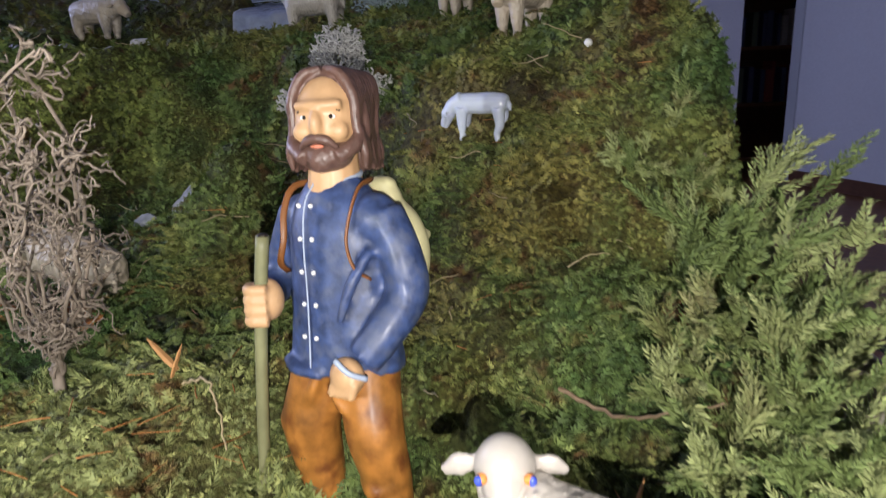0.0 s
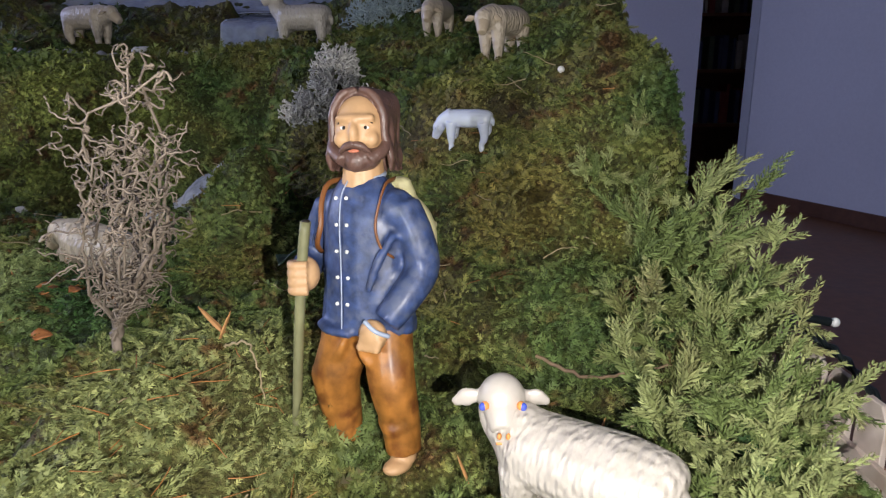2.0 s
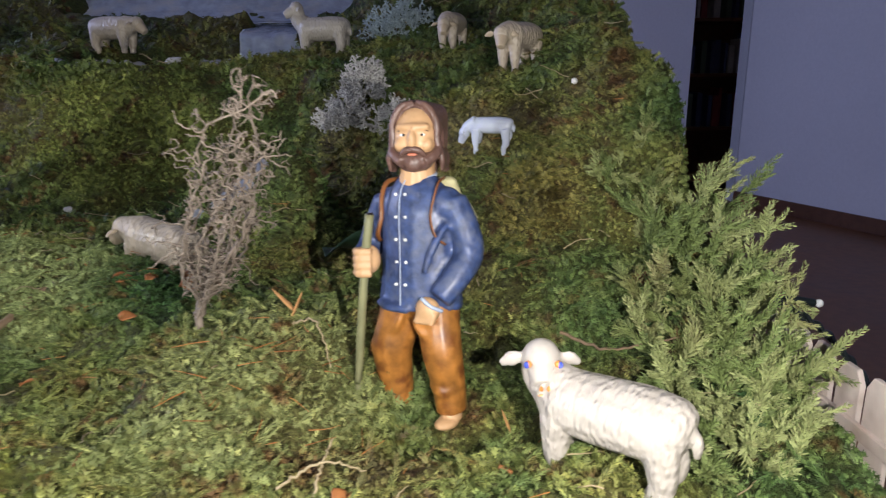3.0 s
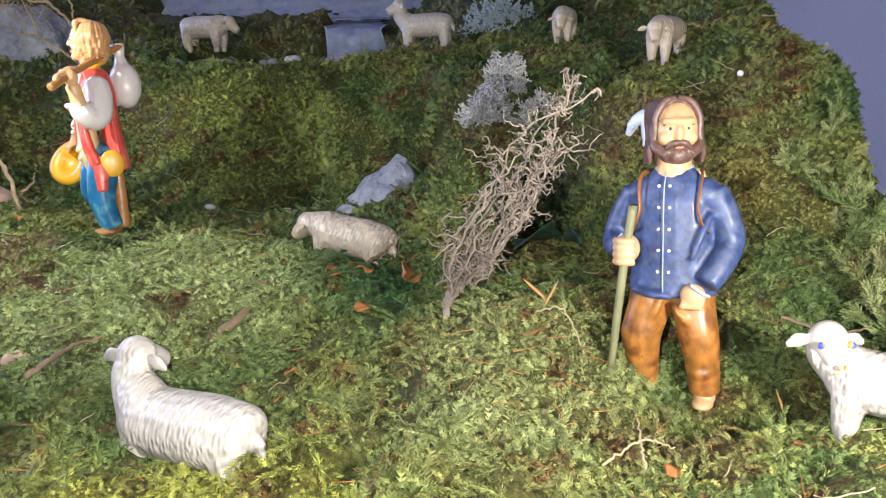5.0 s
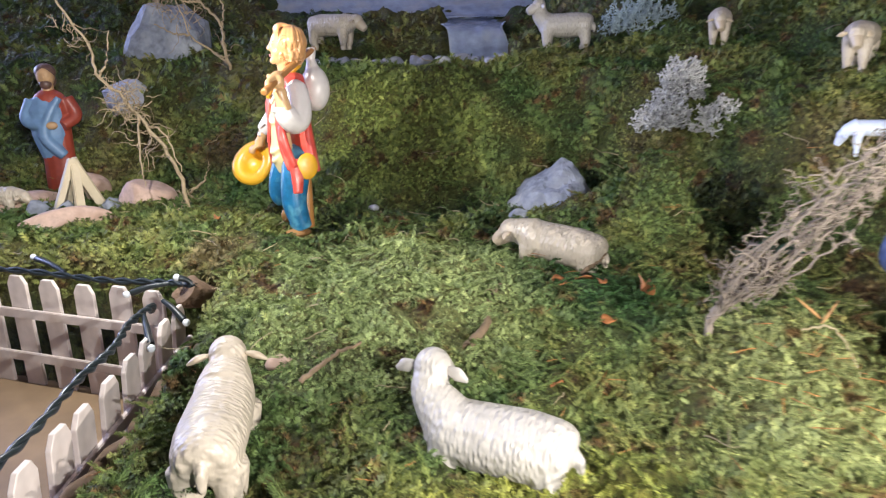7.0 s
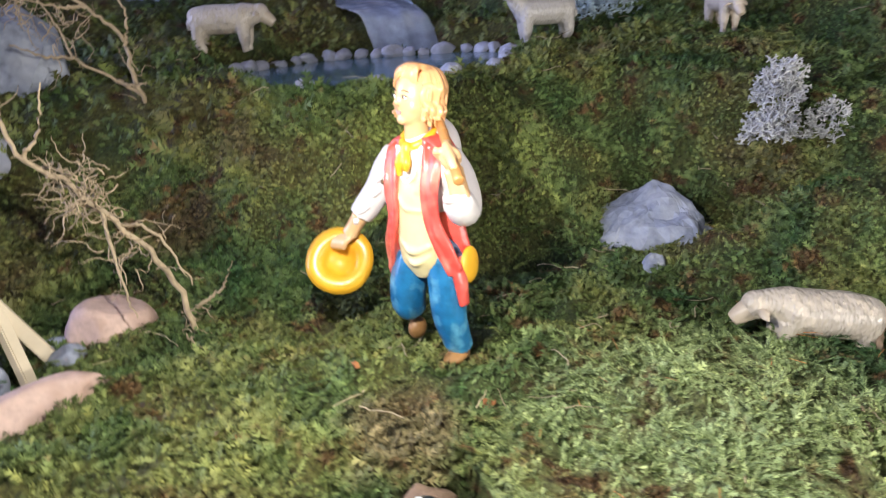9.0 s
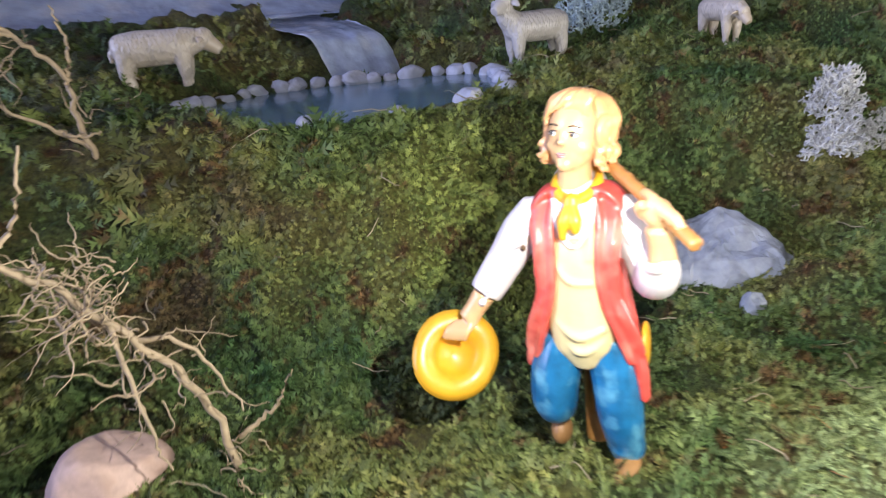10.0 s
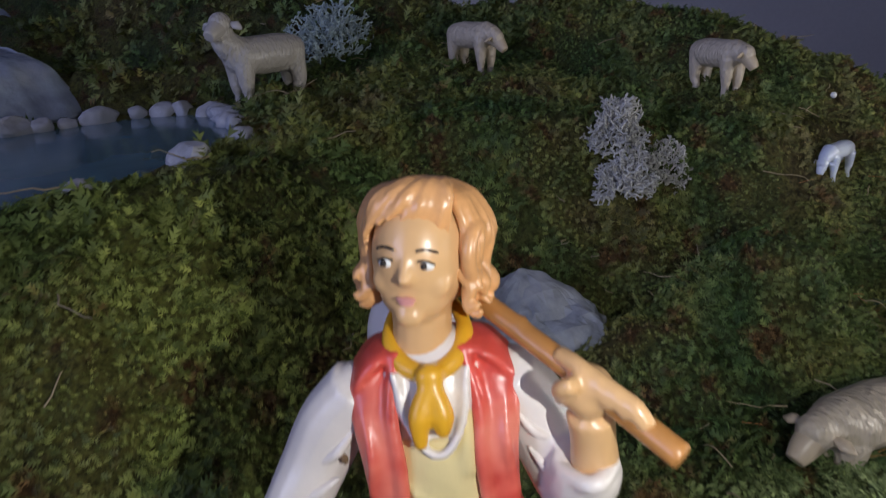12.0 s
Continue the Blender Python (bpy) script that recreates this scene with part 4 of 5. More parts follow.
def sheep(m, head, aim, label, fleece, face, scale=1.0, fat=1.0, leg=1.0, painted=False, voxel=0.09):
    """A standing sheep that faces +x: head is the middle of its head and aim the way of its nose, in cm at 1 : 1."""
    h, a = Vector(head), Vector(aim).normalized()
    across = Vector((0, 0, 1)).cross(a).normalized()
    upw = a.cross(across)
    lift = 1.35 * leg
    f = fat
    top = lift + 1.15
    body = [("t", [(-2.25, 0, top - 0.05), (-1.95, 0, top), (-1.0, 0, top + 0.02), (0.3, 0, top), (1.3, 0, top + 0.05), (1.85, 0, top + 0.15)], [0.55, 0.95 * f, 1.08 * f, 1.05 * f, 0.98 * f, 0.62 * f], (0.9, 1.0))]
    neck_mid = (Vector((1.7, 0, top + 0.3)) + h) / 2 + Vector((0.12, 0, 0))
    body += [("t", [(1.25, 0, top + 0.15), tuple(neck_mid), tuple(h - a * 0.22)], [0.85, 0.60, 0.46])]
    body += [("t", [(-2.2, 0, top + 0.2), (-2.42, 0, top - 0.15), (-2.42, 0, top - 0.6)], [0.16, 0.17, 0.1])]
    for x, y in ((1.25, 0.48), (1.25, -0.48), (-1.65, 0.5), (-1.65, -0.5)):
        k = 0.12 if x < 0 else -0.02
        body += [("t", [(x, y, top - 0.3), (x - k, y, lift * 0.75), (x + k, y, lift * 0.4), (x, y, 0.0)], [0.52, 0.36, 0.25, 0.27])]
    crown = ("b", tuple(h + upw * 0.08), (0.56, 0.56, 0.60))
    reach = 0.74 if painted else 1.0
    skull = [("t", [tuple(h + a * 0.1), tuple(h + a * 0.6 * reach - upw * 0.16), tuple(h + a * reach - upw * 0.32)], [0.50, 0.41, 0.29])]
    # the wool grows over the crown of all but the painted one
    (skull if painted else body).append(crown)
    for s in (-1, 1):
        e = h + across * s * 0.50 + upw * 0.12 - a * 0.1
        skull += [("t", [tuple(e), tuple(e + across * s * 0.34 - upw * 0.10), tuple(e + across * s * 0.66 - upw * 0.26)], [0.13, 0.25, 0.09], (1.0, 0.5))]
    pieces = [(blob(body), voxel, 3, 0), (blob(skull), voxel * 0.8, 2, 1)]
    if painted:
        eyes, rims, nose = [], [], []
        for s in (-1, 1):
            e = h + a * 0.46 + across * s * 0.42 + upw * 0.20
            eyes.append(("b", tuple(e + across * s * 0.045 + a * 0.03), (0.085, 0.085, 0.10)))
            rims.append(("b", tuple(e + across * s * 0.0 - a * 0.01), 0.105))
            nose.append(("b", tuple(h + a * 0.99 + across * s * 0.10 - upw * 0.24), (0.05, 0.06, 0.08)))
        nose.append(("t", [tuple(h + a * 0.93 + across * s * 0.16 - upw * 0.50) for s in (-1, 0, 1)], 0.03))
        pieces += [(blob(eyes), 0, 0, 2), (blob(rims), 0, 0, 3), (blob(nose), 0, 0, 3)]
    ob = moulded("sheep_figurine", pieces, [fleece, face, BLUE_DOT, ORANGE_DOT], 0.01 * scale)
    ob.matrix_basis = m
    return tagged(ob, label, "figurine", "sheep of the flock")


def on(x, y, yaw, sink=0.0015, tilt=0.0):
    return pose(x, y, float(height(x, y)) - sink, 0, tilt, yaw)


sheep(on(0.043, 0.1130, 142, 0.006), (2.05, 0.02, 3.15), (-0.52, 0.75, -0.16), "white moulded sheep figurine with blue eyes standing beside the shepherd", WOOL_WHITE, FACE_WHITE, 1.1, leg=0.75, painted=True, voxel=0.07)
sheep(on(-0.188, 0.130, 156, 0.009), (2.15, -0.70, 3.05), (0.0, -1.0, -0.12), "white moulded sheep figurine looking back over its flank", WOOL_WHITE, FACE_WHITE, 1.22, leg=0.38, voxel=0.07)
sheep(on(-0.284, 0.139, 99, 0.010), (2.25, 0, 2.55), (1.0, 0, -0.5), "cream moulded sheep figurine walking beside the picket fence", WOOL_CREAM, FACE_CREAM, 1.32, fat=0.86, leg=0.5, voxel=0.08)
sheep(on(-0.147, 0.281, 150, 0.008, -7), (2.5, 0, 2.0), (1.0, 0, -0.45), "cream moulded sheep figurine grazing on the moss", WOOL_CREAM, FACE_CREAM, 1.12, leg=0.62)
sheep(on(0.028, 0.304, 158, 0.004), (2.5, 0, 2.0), (0.7, 0, -0.75), "small bluish white plastic lamb grazing on the slope", PLASTIC, PLASTIC, 0.56, fat=0.85, leg=1.25)
sheep(on(0.053, 0.372, 232), (2.3, 0, 2.75), (0.8, 0.4, -0.6), "cream moulded sheep figurine standing on the moss hill", WOOL_CREAM, FACE_CREAM, 0.88, leg=1.2)
sheep(on(0.020, 0.520, 250), (2.4, 0, 2.5), (0.9, 0.2, -0.5), "cream moulded sheep figurine on the upper slope", WOOL_CREAM, FACE_CREAM, 0.90, leg=1.2)
sheep(on(-0.096, 0.596, 166, 0.004), (2.0, 0.1, 3.7), (0.9, 0.4, -0.1), "white moulded sheep figurine beside the pond", WOOL_WHITE, FACE_WHITE, 1.15, leg=0.8)
sheep(on(-0.330, 0.712, -22, 0.0), (2.4, 0, 2.3), (0.95, 0, -0.35), "cream moulded sheep figurine behind the pond", WOOL_CREAM, FACE_CREAM, 1.25, leg=0.7)
sheep(on(-0.545, 0.430, 0), (2.4, 0, 2.4), (0.9, 0, -0.4), "cream moulded sheep figurine near the campfire", WOOL_CREAM, FACE_CREAM, 0.8)


# ---- roots, lichen, stones ----
ROOT = surface("pale_root_bark", (0.235, 0.19, 0.15), 0.7, 0.3, 500, 0.4, 0.0003, blotch=120, random_tint=0.35)
BRANCH = surface("tan_root_bark", (0.40, 0.30, 0.18), 0.65, 0.3, 400, 0.4, 0.0003, blotch=90, random_tint=0.2)
LICHEN = surface("grey_lichen", (0.55, 0.54, 0.52), 0.8, 0.25, 400, 0.2, blotch=60, random_tint=0.3)
LICHEN_BLUE = surface("bluish_grey_lichen", (0.38, 0.47, 0.50), 0.8, 0.25, 400, 0.2, blotch=60, random_tint=0.3)
ROCK_GREY = surface("blue_grey_rock", (0.27, 0.29, 0.34), 0.75, 0.3, 160, 0.6, 0.0012, blotch=45, stain=(0.42, 0.43, 0.46))
ROCK_WHITE = surface("white_quartz", (0.46, 0.46, 0.50), 0.6, 0.2, 160, 0.5, 0.001, blotch=60, stain=(0.40, 0.41, 0.46))
CLAY = surface("pink_clay_stone", (0.55, 0.38, 0.30), 0.7, 0.15, 250, 0.35, 0.0006, blotch=60, stain=(0.40, 0.26, 0.19))


def strand_mesh(name, lines, material, sides=4):
    """Many thin tapering strands in one mesh: each is (points, first radius, last radius)."""
    vs, fs, at = [], [], 0
    ang = np.arange(sides) * 2 * np.pi / sides
    for pts, r0, r1 in lines:
        p = np.asarray(pts, float)
        n = len(p)
        way = np.gradient(p, axis=0)
        way /= np.linalg.norm(way, axis=1, keepdims=True) + 1e-12
        ref = np.where(np.abs(way[:, 2:3]) < 0.9, np.array([[0, 0, 1.0]]), np.array([[1.0, 0, 0]]))
        a = np.cross(way, ref)
        a /= np.linalg.norm(a, axis=1, keepdims=True)
        b = np.cross(way, a)
        rad = np.linspace(r0, r1, n)[:, None, None]
        ring = p[:, None] + rad * (np.cos(ang)[None, :, None] * a[:, None] + np.sin(ang)[None, :, None] * b[:, None])
        vs.append(ring.reshape(-1, 3))
        i = (np.arange(n - 1)[:, None] * sides + np.arange(sides)[None]).ravel()
        j = (np.arange(n - 1)[:, None] * sides + (np.arange(sides)[None] + 1) % sides).ravel()
        fs.append(np.stack([i, j, j + sides, i + sides], -1) + at)
        at += n * sides
    return raw_mesh(name, np.concatenate(vs), np.concatenate(fs), material, shade=True)


def wander(r, start, way, length, steps, wild, pull=None):
    """A crooked line of that length that keeps roughly to its way."""
    p, w, out = np.array(start, float), np.array(way, float), [np.array(start, float)]
    w /= np.linalg.norm(w)
    home = w.copy() if pull is None else np.array(pull, float) / np.linalg.norm(pull)
    for _ in range(steps):
        w = w + wild * r.normal(size=3) + 0.25 * home
        w /= np.linalg.norm(w)
        p = p + w * length / steps
        out.append(p.copy())
    return out


def along(points, s):
    p = np.asarray(points, float)
    k = s * (len(p) - 1)
    i = min(int(k), len(p) - 2)
    return p[i] + (p[i + 1] - p[i]) * (k - i)


def root_tree():
    """An upturned root that stands for a bare tree: a leaning lattice of crooked roots and rootlets."""
    r = np.random.RandomState(11)
    base, crotch, top = np.array([-0.0983, 0.1835, 0.1100]), np.array([-0.0940, 0.1800, 0.1195]), np.array([-0.0590, 0.1300, 0.1990])
    tree = empty("bare_root_tree", pose(0, 0, 0), "bare upturned root standing as a leafless tree", "tree")
    axis = top - crotch
    stems, fine = [], []
    for k in range(13):
        a = 2 * math.pi * (k + r.uniform(-0.3, 0.3)) / 13
        side = np.array([math.cos(a), 0.55 * math.sin(a), 0.15 * math.cos(2 * a)])
        spread, reach = r.uniform(0.009, 0.0165), r.uniform(0.55, 1.05)
        pts = curve([base + r.normal(size=3) * 0.0006, crotch + side * 0.002, crotch + axis * 0.25 * reach + side * spread * r.uniform(0.7, 1.1), crotch + axis * 0.6 * reach + side * spread * r.uniform(0.8, 1.2), crotch + axis * 0.85 * reach + side * spread * r.uniform(0.6, 1.1), crotch + axis * reach + side * spread * r.uniform(-0.5, 0.7)], 30)
        kink = np.cumsum(r.normal(size=pts.shape) * 0.0013, axis=0)
        pts = pts + (kink - np.linspace(0, 1, 30)[:, None] * kink[-1]) * np.linspace(0, 1, 30)[:, None] ** 0.5
        stems.append((pts, 0.0009 if k < 4 else 0.00055, 0.00025))
        for _ in range(15):
            p = along(pts, r.uniform(0.2, 1))
            w = r.normal(size=3) * [1, 0.7, 0.8]
            line = wander(r, p, w, r.uniform(0.008, 0.024), 16, 1.0, pull=0.5 * side + [0, 0, 0.5])
            fine.append((line, 0.00036, 0.00016))
            for _ in range(2):
                if r.rand() < 0.6:
                    fine.append((wander(r, line[r.randint(3, 12)], r.normal(size=3), r.uniform(0.003, 0.010), 10, 1.0), 0.00022, 0.00011))
    for way, low, high, count in (((1.0, -0.2, 0.5), 0.05, 0.3, 16), ((-1.0, 0.1, 0.35), 0.0, 0.25, 16)):
        for _ in range(count):
            p = crotch + axis * r.uniform(low, high)
            line = wander(r, p, np.array(way) + r.normal(size=3) * 0.4, r.uniform(0.012, 0.028), 16, 0.7, pull=way)
            fine.append((line, 0.0004, 0.00013))
            fine.append((wander(r, line[8], r.normal(size=3), r.uniform(0.004, 0.010), 10, 0.9), 0.00022, 0.0001))
    stems.append((curve([base - [0, 0, 0.006], base + [0.0005, 0, 0.004], crotch], 8), 0.0017, 0.0014))
    for line in stems:
        new("root_stem", strand_mesh("root_stem", [line], ROOT, 6)).parent = tree
    ob = tagged(new("root_tangle", strand_mesh("rootlets", fine, ROOT, 4)), kind="stuff")
    ob.parent = tree
    return tree


root_tree()


def root_branch(name, label, main, forks, tangles, seed, thick):
    r = np.random.RandomState(seed)
    thing = empty(name, pose(0, 0, 0), label, "branch")
    limbs = [(curve(main, 40) + r.normal(size=(40, 3)) * 0.0006, thick, thick * 0.45)]
    for f in forks:
        limbs.append((curve(f, 20) + r.normal(size=(20, 3)) * 0.0005, thick * 0.6, thick * 0.2))
    fine = []
    for start, count, size in tangles:
        for _ in range(count):
            fine.append((wander(r, np.array(start) + r.normal(size=3) * 0.006, r.normal(size=3), r.uniform(0.4, 1.0) * size, 12, 0.55), 0.00040, 0.00012))
    for line in limbs:
        new("limb", strand_mesh("limb", [line], BRANCH, 7)).parent = thing
    ob = tagged(new("root_tangle", strand_mesh("rootlets", fine, BRANCH, 4)), kind="stuff")
    ob.parent = thing
    return thing


root_branch("root_branch", "crooked tan root with tangled rootlets leaning over the campfire",
            [(-0.393, 0.430, 0.084), (-0.401, 0.430, 0.105), (-0.407, 0.430, 0.139), (-0.424, 0.430, 0.167), (-0.441, 0.430, 0.191), (-0.456, 0.432, 0.203), (-0.461, 0.438, 0.224), (-0.478, 0.440, 0.249), (-0.49, 0.442, 0.275)],
            [[(-0.424, 0.430, 0.167), (-0.412, 0.425, 0.165), (-0.403, 0.420, 0.150), (-0.398, 0.418, 0.136)], [(-0.398, 0.43, 0.118), (-0.385, 0.425, 0.128), (-0.378, 0.420, 0.142)], [(-0.43, 0.43, 0.175), (-0.428, 0.42, 0.145), (-0.425, 0.415, 0.125)], [(-0.456, 0.432, 0.203), (-0.446, 0.428, 0.215), (-0.440, 0.425, 0.235)]],
            [((-0.432, 0.430, 0.180), 46, 0.030), ((-0.440, 0.430, 0.190), 26, 0.026), ((-0.420, 0.428, 0.155), 20, 0.034), ((-0.402, 0.428, 0.112), 12, 0.022), ((-0.470, 0.436, 0.235), 12, 0.035)], 4, 0.0017)
root_branch("root_branch", "forked bare brown root standing on the mossy bank",
            [(-0.393, 0.575, 0.172), (-0.397, 0.573, 0.190), (-0.404, 0.570, 0.209), (-0.406, 0.570, 0.232), (-0.409, 0.570, 0.246), (-0.424, 0.570, 0.262), (-0.445, 0.57, 0.283)],
            [[(-0.404, 0.570, 0.209), (-0.418, 0.570, 0.220), (-0.436, 0.570, 0.234), (-0.441, 0.570, 0.252), (-0.449, 0.570, 0.272)], [(-0.407, 0.57, 0.238), (-0.403, 0.568, 0.255), (-0.406, 0.566, 0.272)], [(-0.436, 0.570, 0.234), (-0.452, 0.570, 0.236), (-0.468, 0.57, 0.245)], [(-0.415, 0.57, 0.218), (-0.408, 0.565, 0.215), (-0.398, 0.56, 0.216)], [(-0.424, 0.57, 0.262), (-0.436, 0.568, 0.263), (-0.455, 0.566, 0.268)]],
            [((-0.440, 0.570, 0.250), 22, 0.034), ((-0.455, 0.570, 0.268), 26, 0.040), ((-0.404, 0.570, 0.215), 8, 0.02)], 9, 0.0019)


def lichen(x, y, z, w, h, d, material, seed, label, count=150):
    """A cushion of forked lichen: short stems that split again and again."""
    r = np.random.RandomState(seed)
    lines = []

    def fork(p, way, size, level):
        line = wander(r, p, way, size, 4, 0.45)
        lines.append((line, 0.00042 + 0.00012 * level, 0.00034 + 0.00010 * level))
        if level:
            for _ in range(2 + (r.rand() < 0.5)):
                fork(line[-1], np.array(way) * 0.6 + r.normal(size=3) * 0.7, size * 0.72, level - 1)

    for _ in range(count):
        a = r.normal(size=3)
        a /= np.linalg.norm(a)
        a[2] = abs(a[2]) * 0.9 + 0.05
        p = np.array([x, y, z]) + a * np.array([w, d, h]) * r.uniform(0.35, 0.8)
        fork(p, a + [0, 0, 0.2], 0.0042, 2)
    return tagged(new("lichen_bush", strand_mesh("lichen_bush", lines, material, 4)), label, "lichen", "lichen bushes")


lichen(-0.046, 0.402, 0.182, 0.016, 0.032, 0.013, LICHEN, 1, "pale grey tufted lichen bush on the slope", 170)
lichen(-0.060, 0.392, 0.163, 0.019, 0.027, 0.014, LICHEN, 2, "pale grey lichen clump at a bush", 170)
lichen(-0.025, 0.383, 0.160, 0.019, 0.026, 0.014, LICHEN, 3, "smaller pale grey lichen clump on moss", 160)
lichen(-0.022, 0.604, 0.226, 0.046, 0.046, 0.022, LICHEN_BLUE, 5, "bluish grey lichen bush behind the white sheep", 330)


def rock(name, centre, radii, turn, material, label, category, seed, cuts=9, detail=3, group="", rough=0.055):
    """A stone: a ball cut flat on many sides, with fine unevenness."""
    r = np.random.RandomState(seed)
    bm = bmesh.new()
    bmesh.ops.create_icosphere(bm, subdivisions=detail + 1, radius=1)
    planes = []
    for _ in range(cuts):
        n = r.normal(size=3)
        planes.append((Vector(n / np.linalg.norm(n)), r.uniform(0.62, 0.9)))
    for v in bm.verts:
        for n, dist in planes:
            over = v.co.dot(n) - dist
            if over > 0:
                v.co -= n * over
        q = v.co * 2.2 + Vector((seed, seed * 2.1, 0))
        v.co *= 1 + rough * noise.noise(q) * 2 + rough * 0.6 * noise.noise(q * 3.1)
        v.co = Vector((v.co.x * radii[0], v.co.y * radii[1], v.co.z * radii[2]))
    ob = part(name, bm, material)
    if material is CLAY or radii[0] < 0.012:
        smooth(ob)
    ob.matrix_basis = pose(*centre, *turn)
    return tagged(ob, label, category, group)


def wedge_rock():
    """A broken stone with one steep peak over a broad sloping foot, its faces cracked and uneven."""
    foot = [(-0.172, 0.428, 0.094), (-0.152, 0.392, 0.090), (-0.118, 0.366, 0.092), (-0.094, 0.378, 0.100), (-0.088, 0.420, 0.104), (-0.110, 0.452, 0.110), (-0.150, 0.458, 0.104)]
    shoulder = [(-0.150, 0.424, 0.118), (-0.136, 0.400, 0.119), (-0.114, 0.378, 0.121), (-0.102, 0.388, 0.123), (-0.098, 0.418, 0.127), (-0.114, 0.440, 0.130), (-0.138, 0.444, 0.122)]
    bm = bmesh.new()
    low, mid = [bm.verts.new(p) for p in foot], [bm.verts.new(p) for p in shoulder]
    peak = [bm.verts.new(p) for p in ((-0.1165, 0.424, 0.1400), (-0.1080, 0.412, 0.1355))]
    for k in range(7):
        bm.faces.new((low[k], low[(k + 1) % 7], mid[(k + 1) % 7], mid[k]))
    for k in range(7):
        bm.faces.new((mid[k], mid[(k + 1) % 7], peak[1 if k in (2, 3) else 0]))
    bm.faces.new((mid[2], peak[1], peak[0]))
    bm.faces.new((mid[4], peak[0], peak[1]))
    bm.faces.new(low[::-1])
    bmesh.ops.triangulate(bm, faces=bm.faces[:])
    bmesh.ops.subdivide_edges(bm, edges=bm.edges[:], cuts=7, use_grid_fill=True)
    for v in bm.verts:
        q = v.co * 60
        v.co += Vector((noise.noise(q), noise.noise(q + Vector((7, 0, 0))), noise.noise(q + Vector((0, 9, 0))))) * 0.0040 + Vector((noise.noise(q * 3.3), noise.noise(q * 3.1), noise.noise(q * 2.7))) * 0.0016
    bmesh.ops.transform(bm, matrix=Matrix.Translation((-0.005, 0, 0)) @ Matrix.Translation((-0.125, 0.41, 0.137)) @ Matrix.Diagonal((0.92, 0.92, 1, 1)) @ Matrix.Translation((0.125, -0.41, -0.137)), verts=bm.verts[:])
    bmesh.ops.recalc_face_normals(bm, faces=bm.faces[:])
    return tagged(part("rock", bm, ROCK_GREY), "angular blue grey peaked rock lying on the moss", "rock")


wedge_rock()
rock("rock", (-0.156, 0.377, 0.107), (0.008, 0.006, 0.007), (0, 0, 20), ROCK_GREY, "small grey stone beside a larger rock", "rock", 9)
rock("rock", (-0.484, 0.640, 0.215), (0.052, 0.034, 0.058), (0, 8, 10), ROCK_GREY, "large upright blue grey rock on the bank", "rock", 6, 12)
rock("rock", (-0.501, 0.570, 0.178), (0.025, 0.018, 0.020), (0, 0, -20), ROCK_WHITE, "whitish rough stone on the bank", "rock", 7, 12)
# stones of the fireplace
rock("hearth_stone", (-0.440, 0.452, 0.106), (0.0225, 0.0185, 0.0205), (0, 20, 20), CLAY, "round pinkish stone of the fireplace ring", "stone", 21, 4, group="fireplace stones", rough=0.03)
rock("hearth_stone", (-0.474, 0.386, 0.101), (0.036, 0.0165, 0.0155), (0, -8, 22), CLAY, "long pinkish stone of the fireplace ring", "stone", 22, 3, group="fireplace stones", rough=0.03)
rock("hearth_stone", (-0.535, 0.448, 0.100), (0.034, 0.022, 0.017), (0, 0, 50), CLAY, "flat pinkish stone of the fireplace ring", "stone", 23, 4, group="fireplace stones", rough=0.03)
rock("hearth_stone", (-0.510, 0.492, 0.106), (0.020, 0.016, 0.018), (0, 0, 10), CLAY, "pinkish stone at the back of the fireplace", "stone", 24, 4, group="fireplace stones", rough=0.03)
r = random.Random(8)
for k in range(16):
    a = r.uniform(0, 6.28)
    d = r.uniform(0.008, 0.030)
    rock("gravel_stone", (-0.487 + d * math.cos(a) * 1.1, 0.432 + d * math.sin(a), 0.094 + 0.012 * r.random()), tuple(r.uniform(0.007, 0.012) for _ in range(3)), (r.uniform(0, 90), 0, r.uniform(0, 360)), ROCK_GREY, "small grey angular stone inside the fireplace", "stone", 40 + k, 9, 2, "fireplace gravel")
LOG = surface("split_pale_wood", (0.62, 0.52, 0.36), 0.6, 0.15, 120, 0.3, 0.0004, blotch=50)
for k, (a, lean) in enumerate(((0.2, 0.6), (1.5, 0.55), (2.7, 0.62), (3.9, 0.55), (5.2, 0.6))):
    bm = bmesh.new()
    box(bm, (-0.0032, -0.0022, 0), (0.0032, 0.0022, 0.052), 0.0006)
    ob = part("firewood_stick", bm, LOG)
    ob.matrix_basis = pose(-0.482 + 0.021 * math.cos(a), 0.428 + 0.021 * math.sin(a), 0.097) @ pose(0, 0, 0, 0, 0, math.degrees(a)) @ pose(0, 0, 0, 0, -math.degrees(lean) * 0.72, 0) @ pose(0, 0, 0, 0, 0, 30 * k)
    tagged(ob, "pale split wood stick leaning in the campfire", "firewood", "campfire sticks")

# white stones round the pond
r = random.Random(3)
for k in range(46):
    a = 2 * math.pi * (k + r.uniform(-0.3, 0.3)) / 46
    if 3.7 < a < 5.6 and k % 3:
        continue
    s = 1.02 * (1 + 0.07 * math.sin(3 * a + 1) + 0.05 * math.sin(5 * a))
    big = r.uniform(0.0055, 0.0095)
    rock("pond_stone", (POND[0] + POND[2] * s * math.cos(a), POND[1] + POND[3] * s * math.sin(a), 0.2035 + 0.002 * r.random()), (big * r.uniform(0.9, 1.4), big, big * 0.85), (0, r.uniform(-20, 20), r.uniform(0, 360)), ROCK_WHITE, "white rounded stone at the edge of the pond", "stone", 80 + k, 6, 2, "pond edge stones")

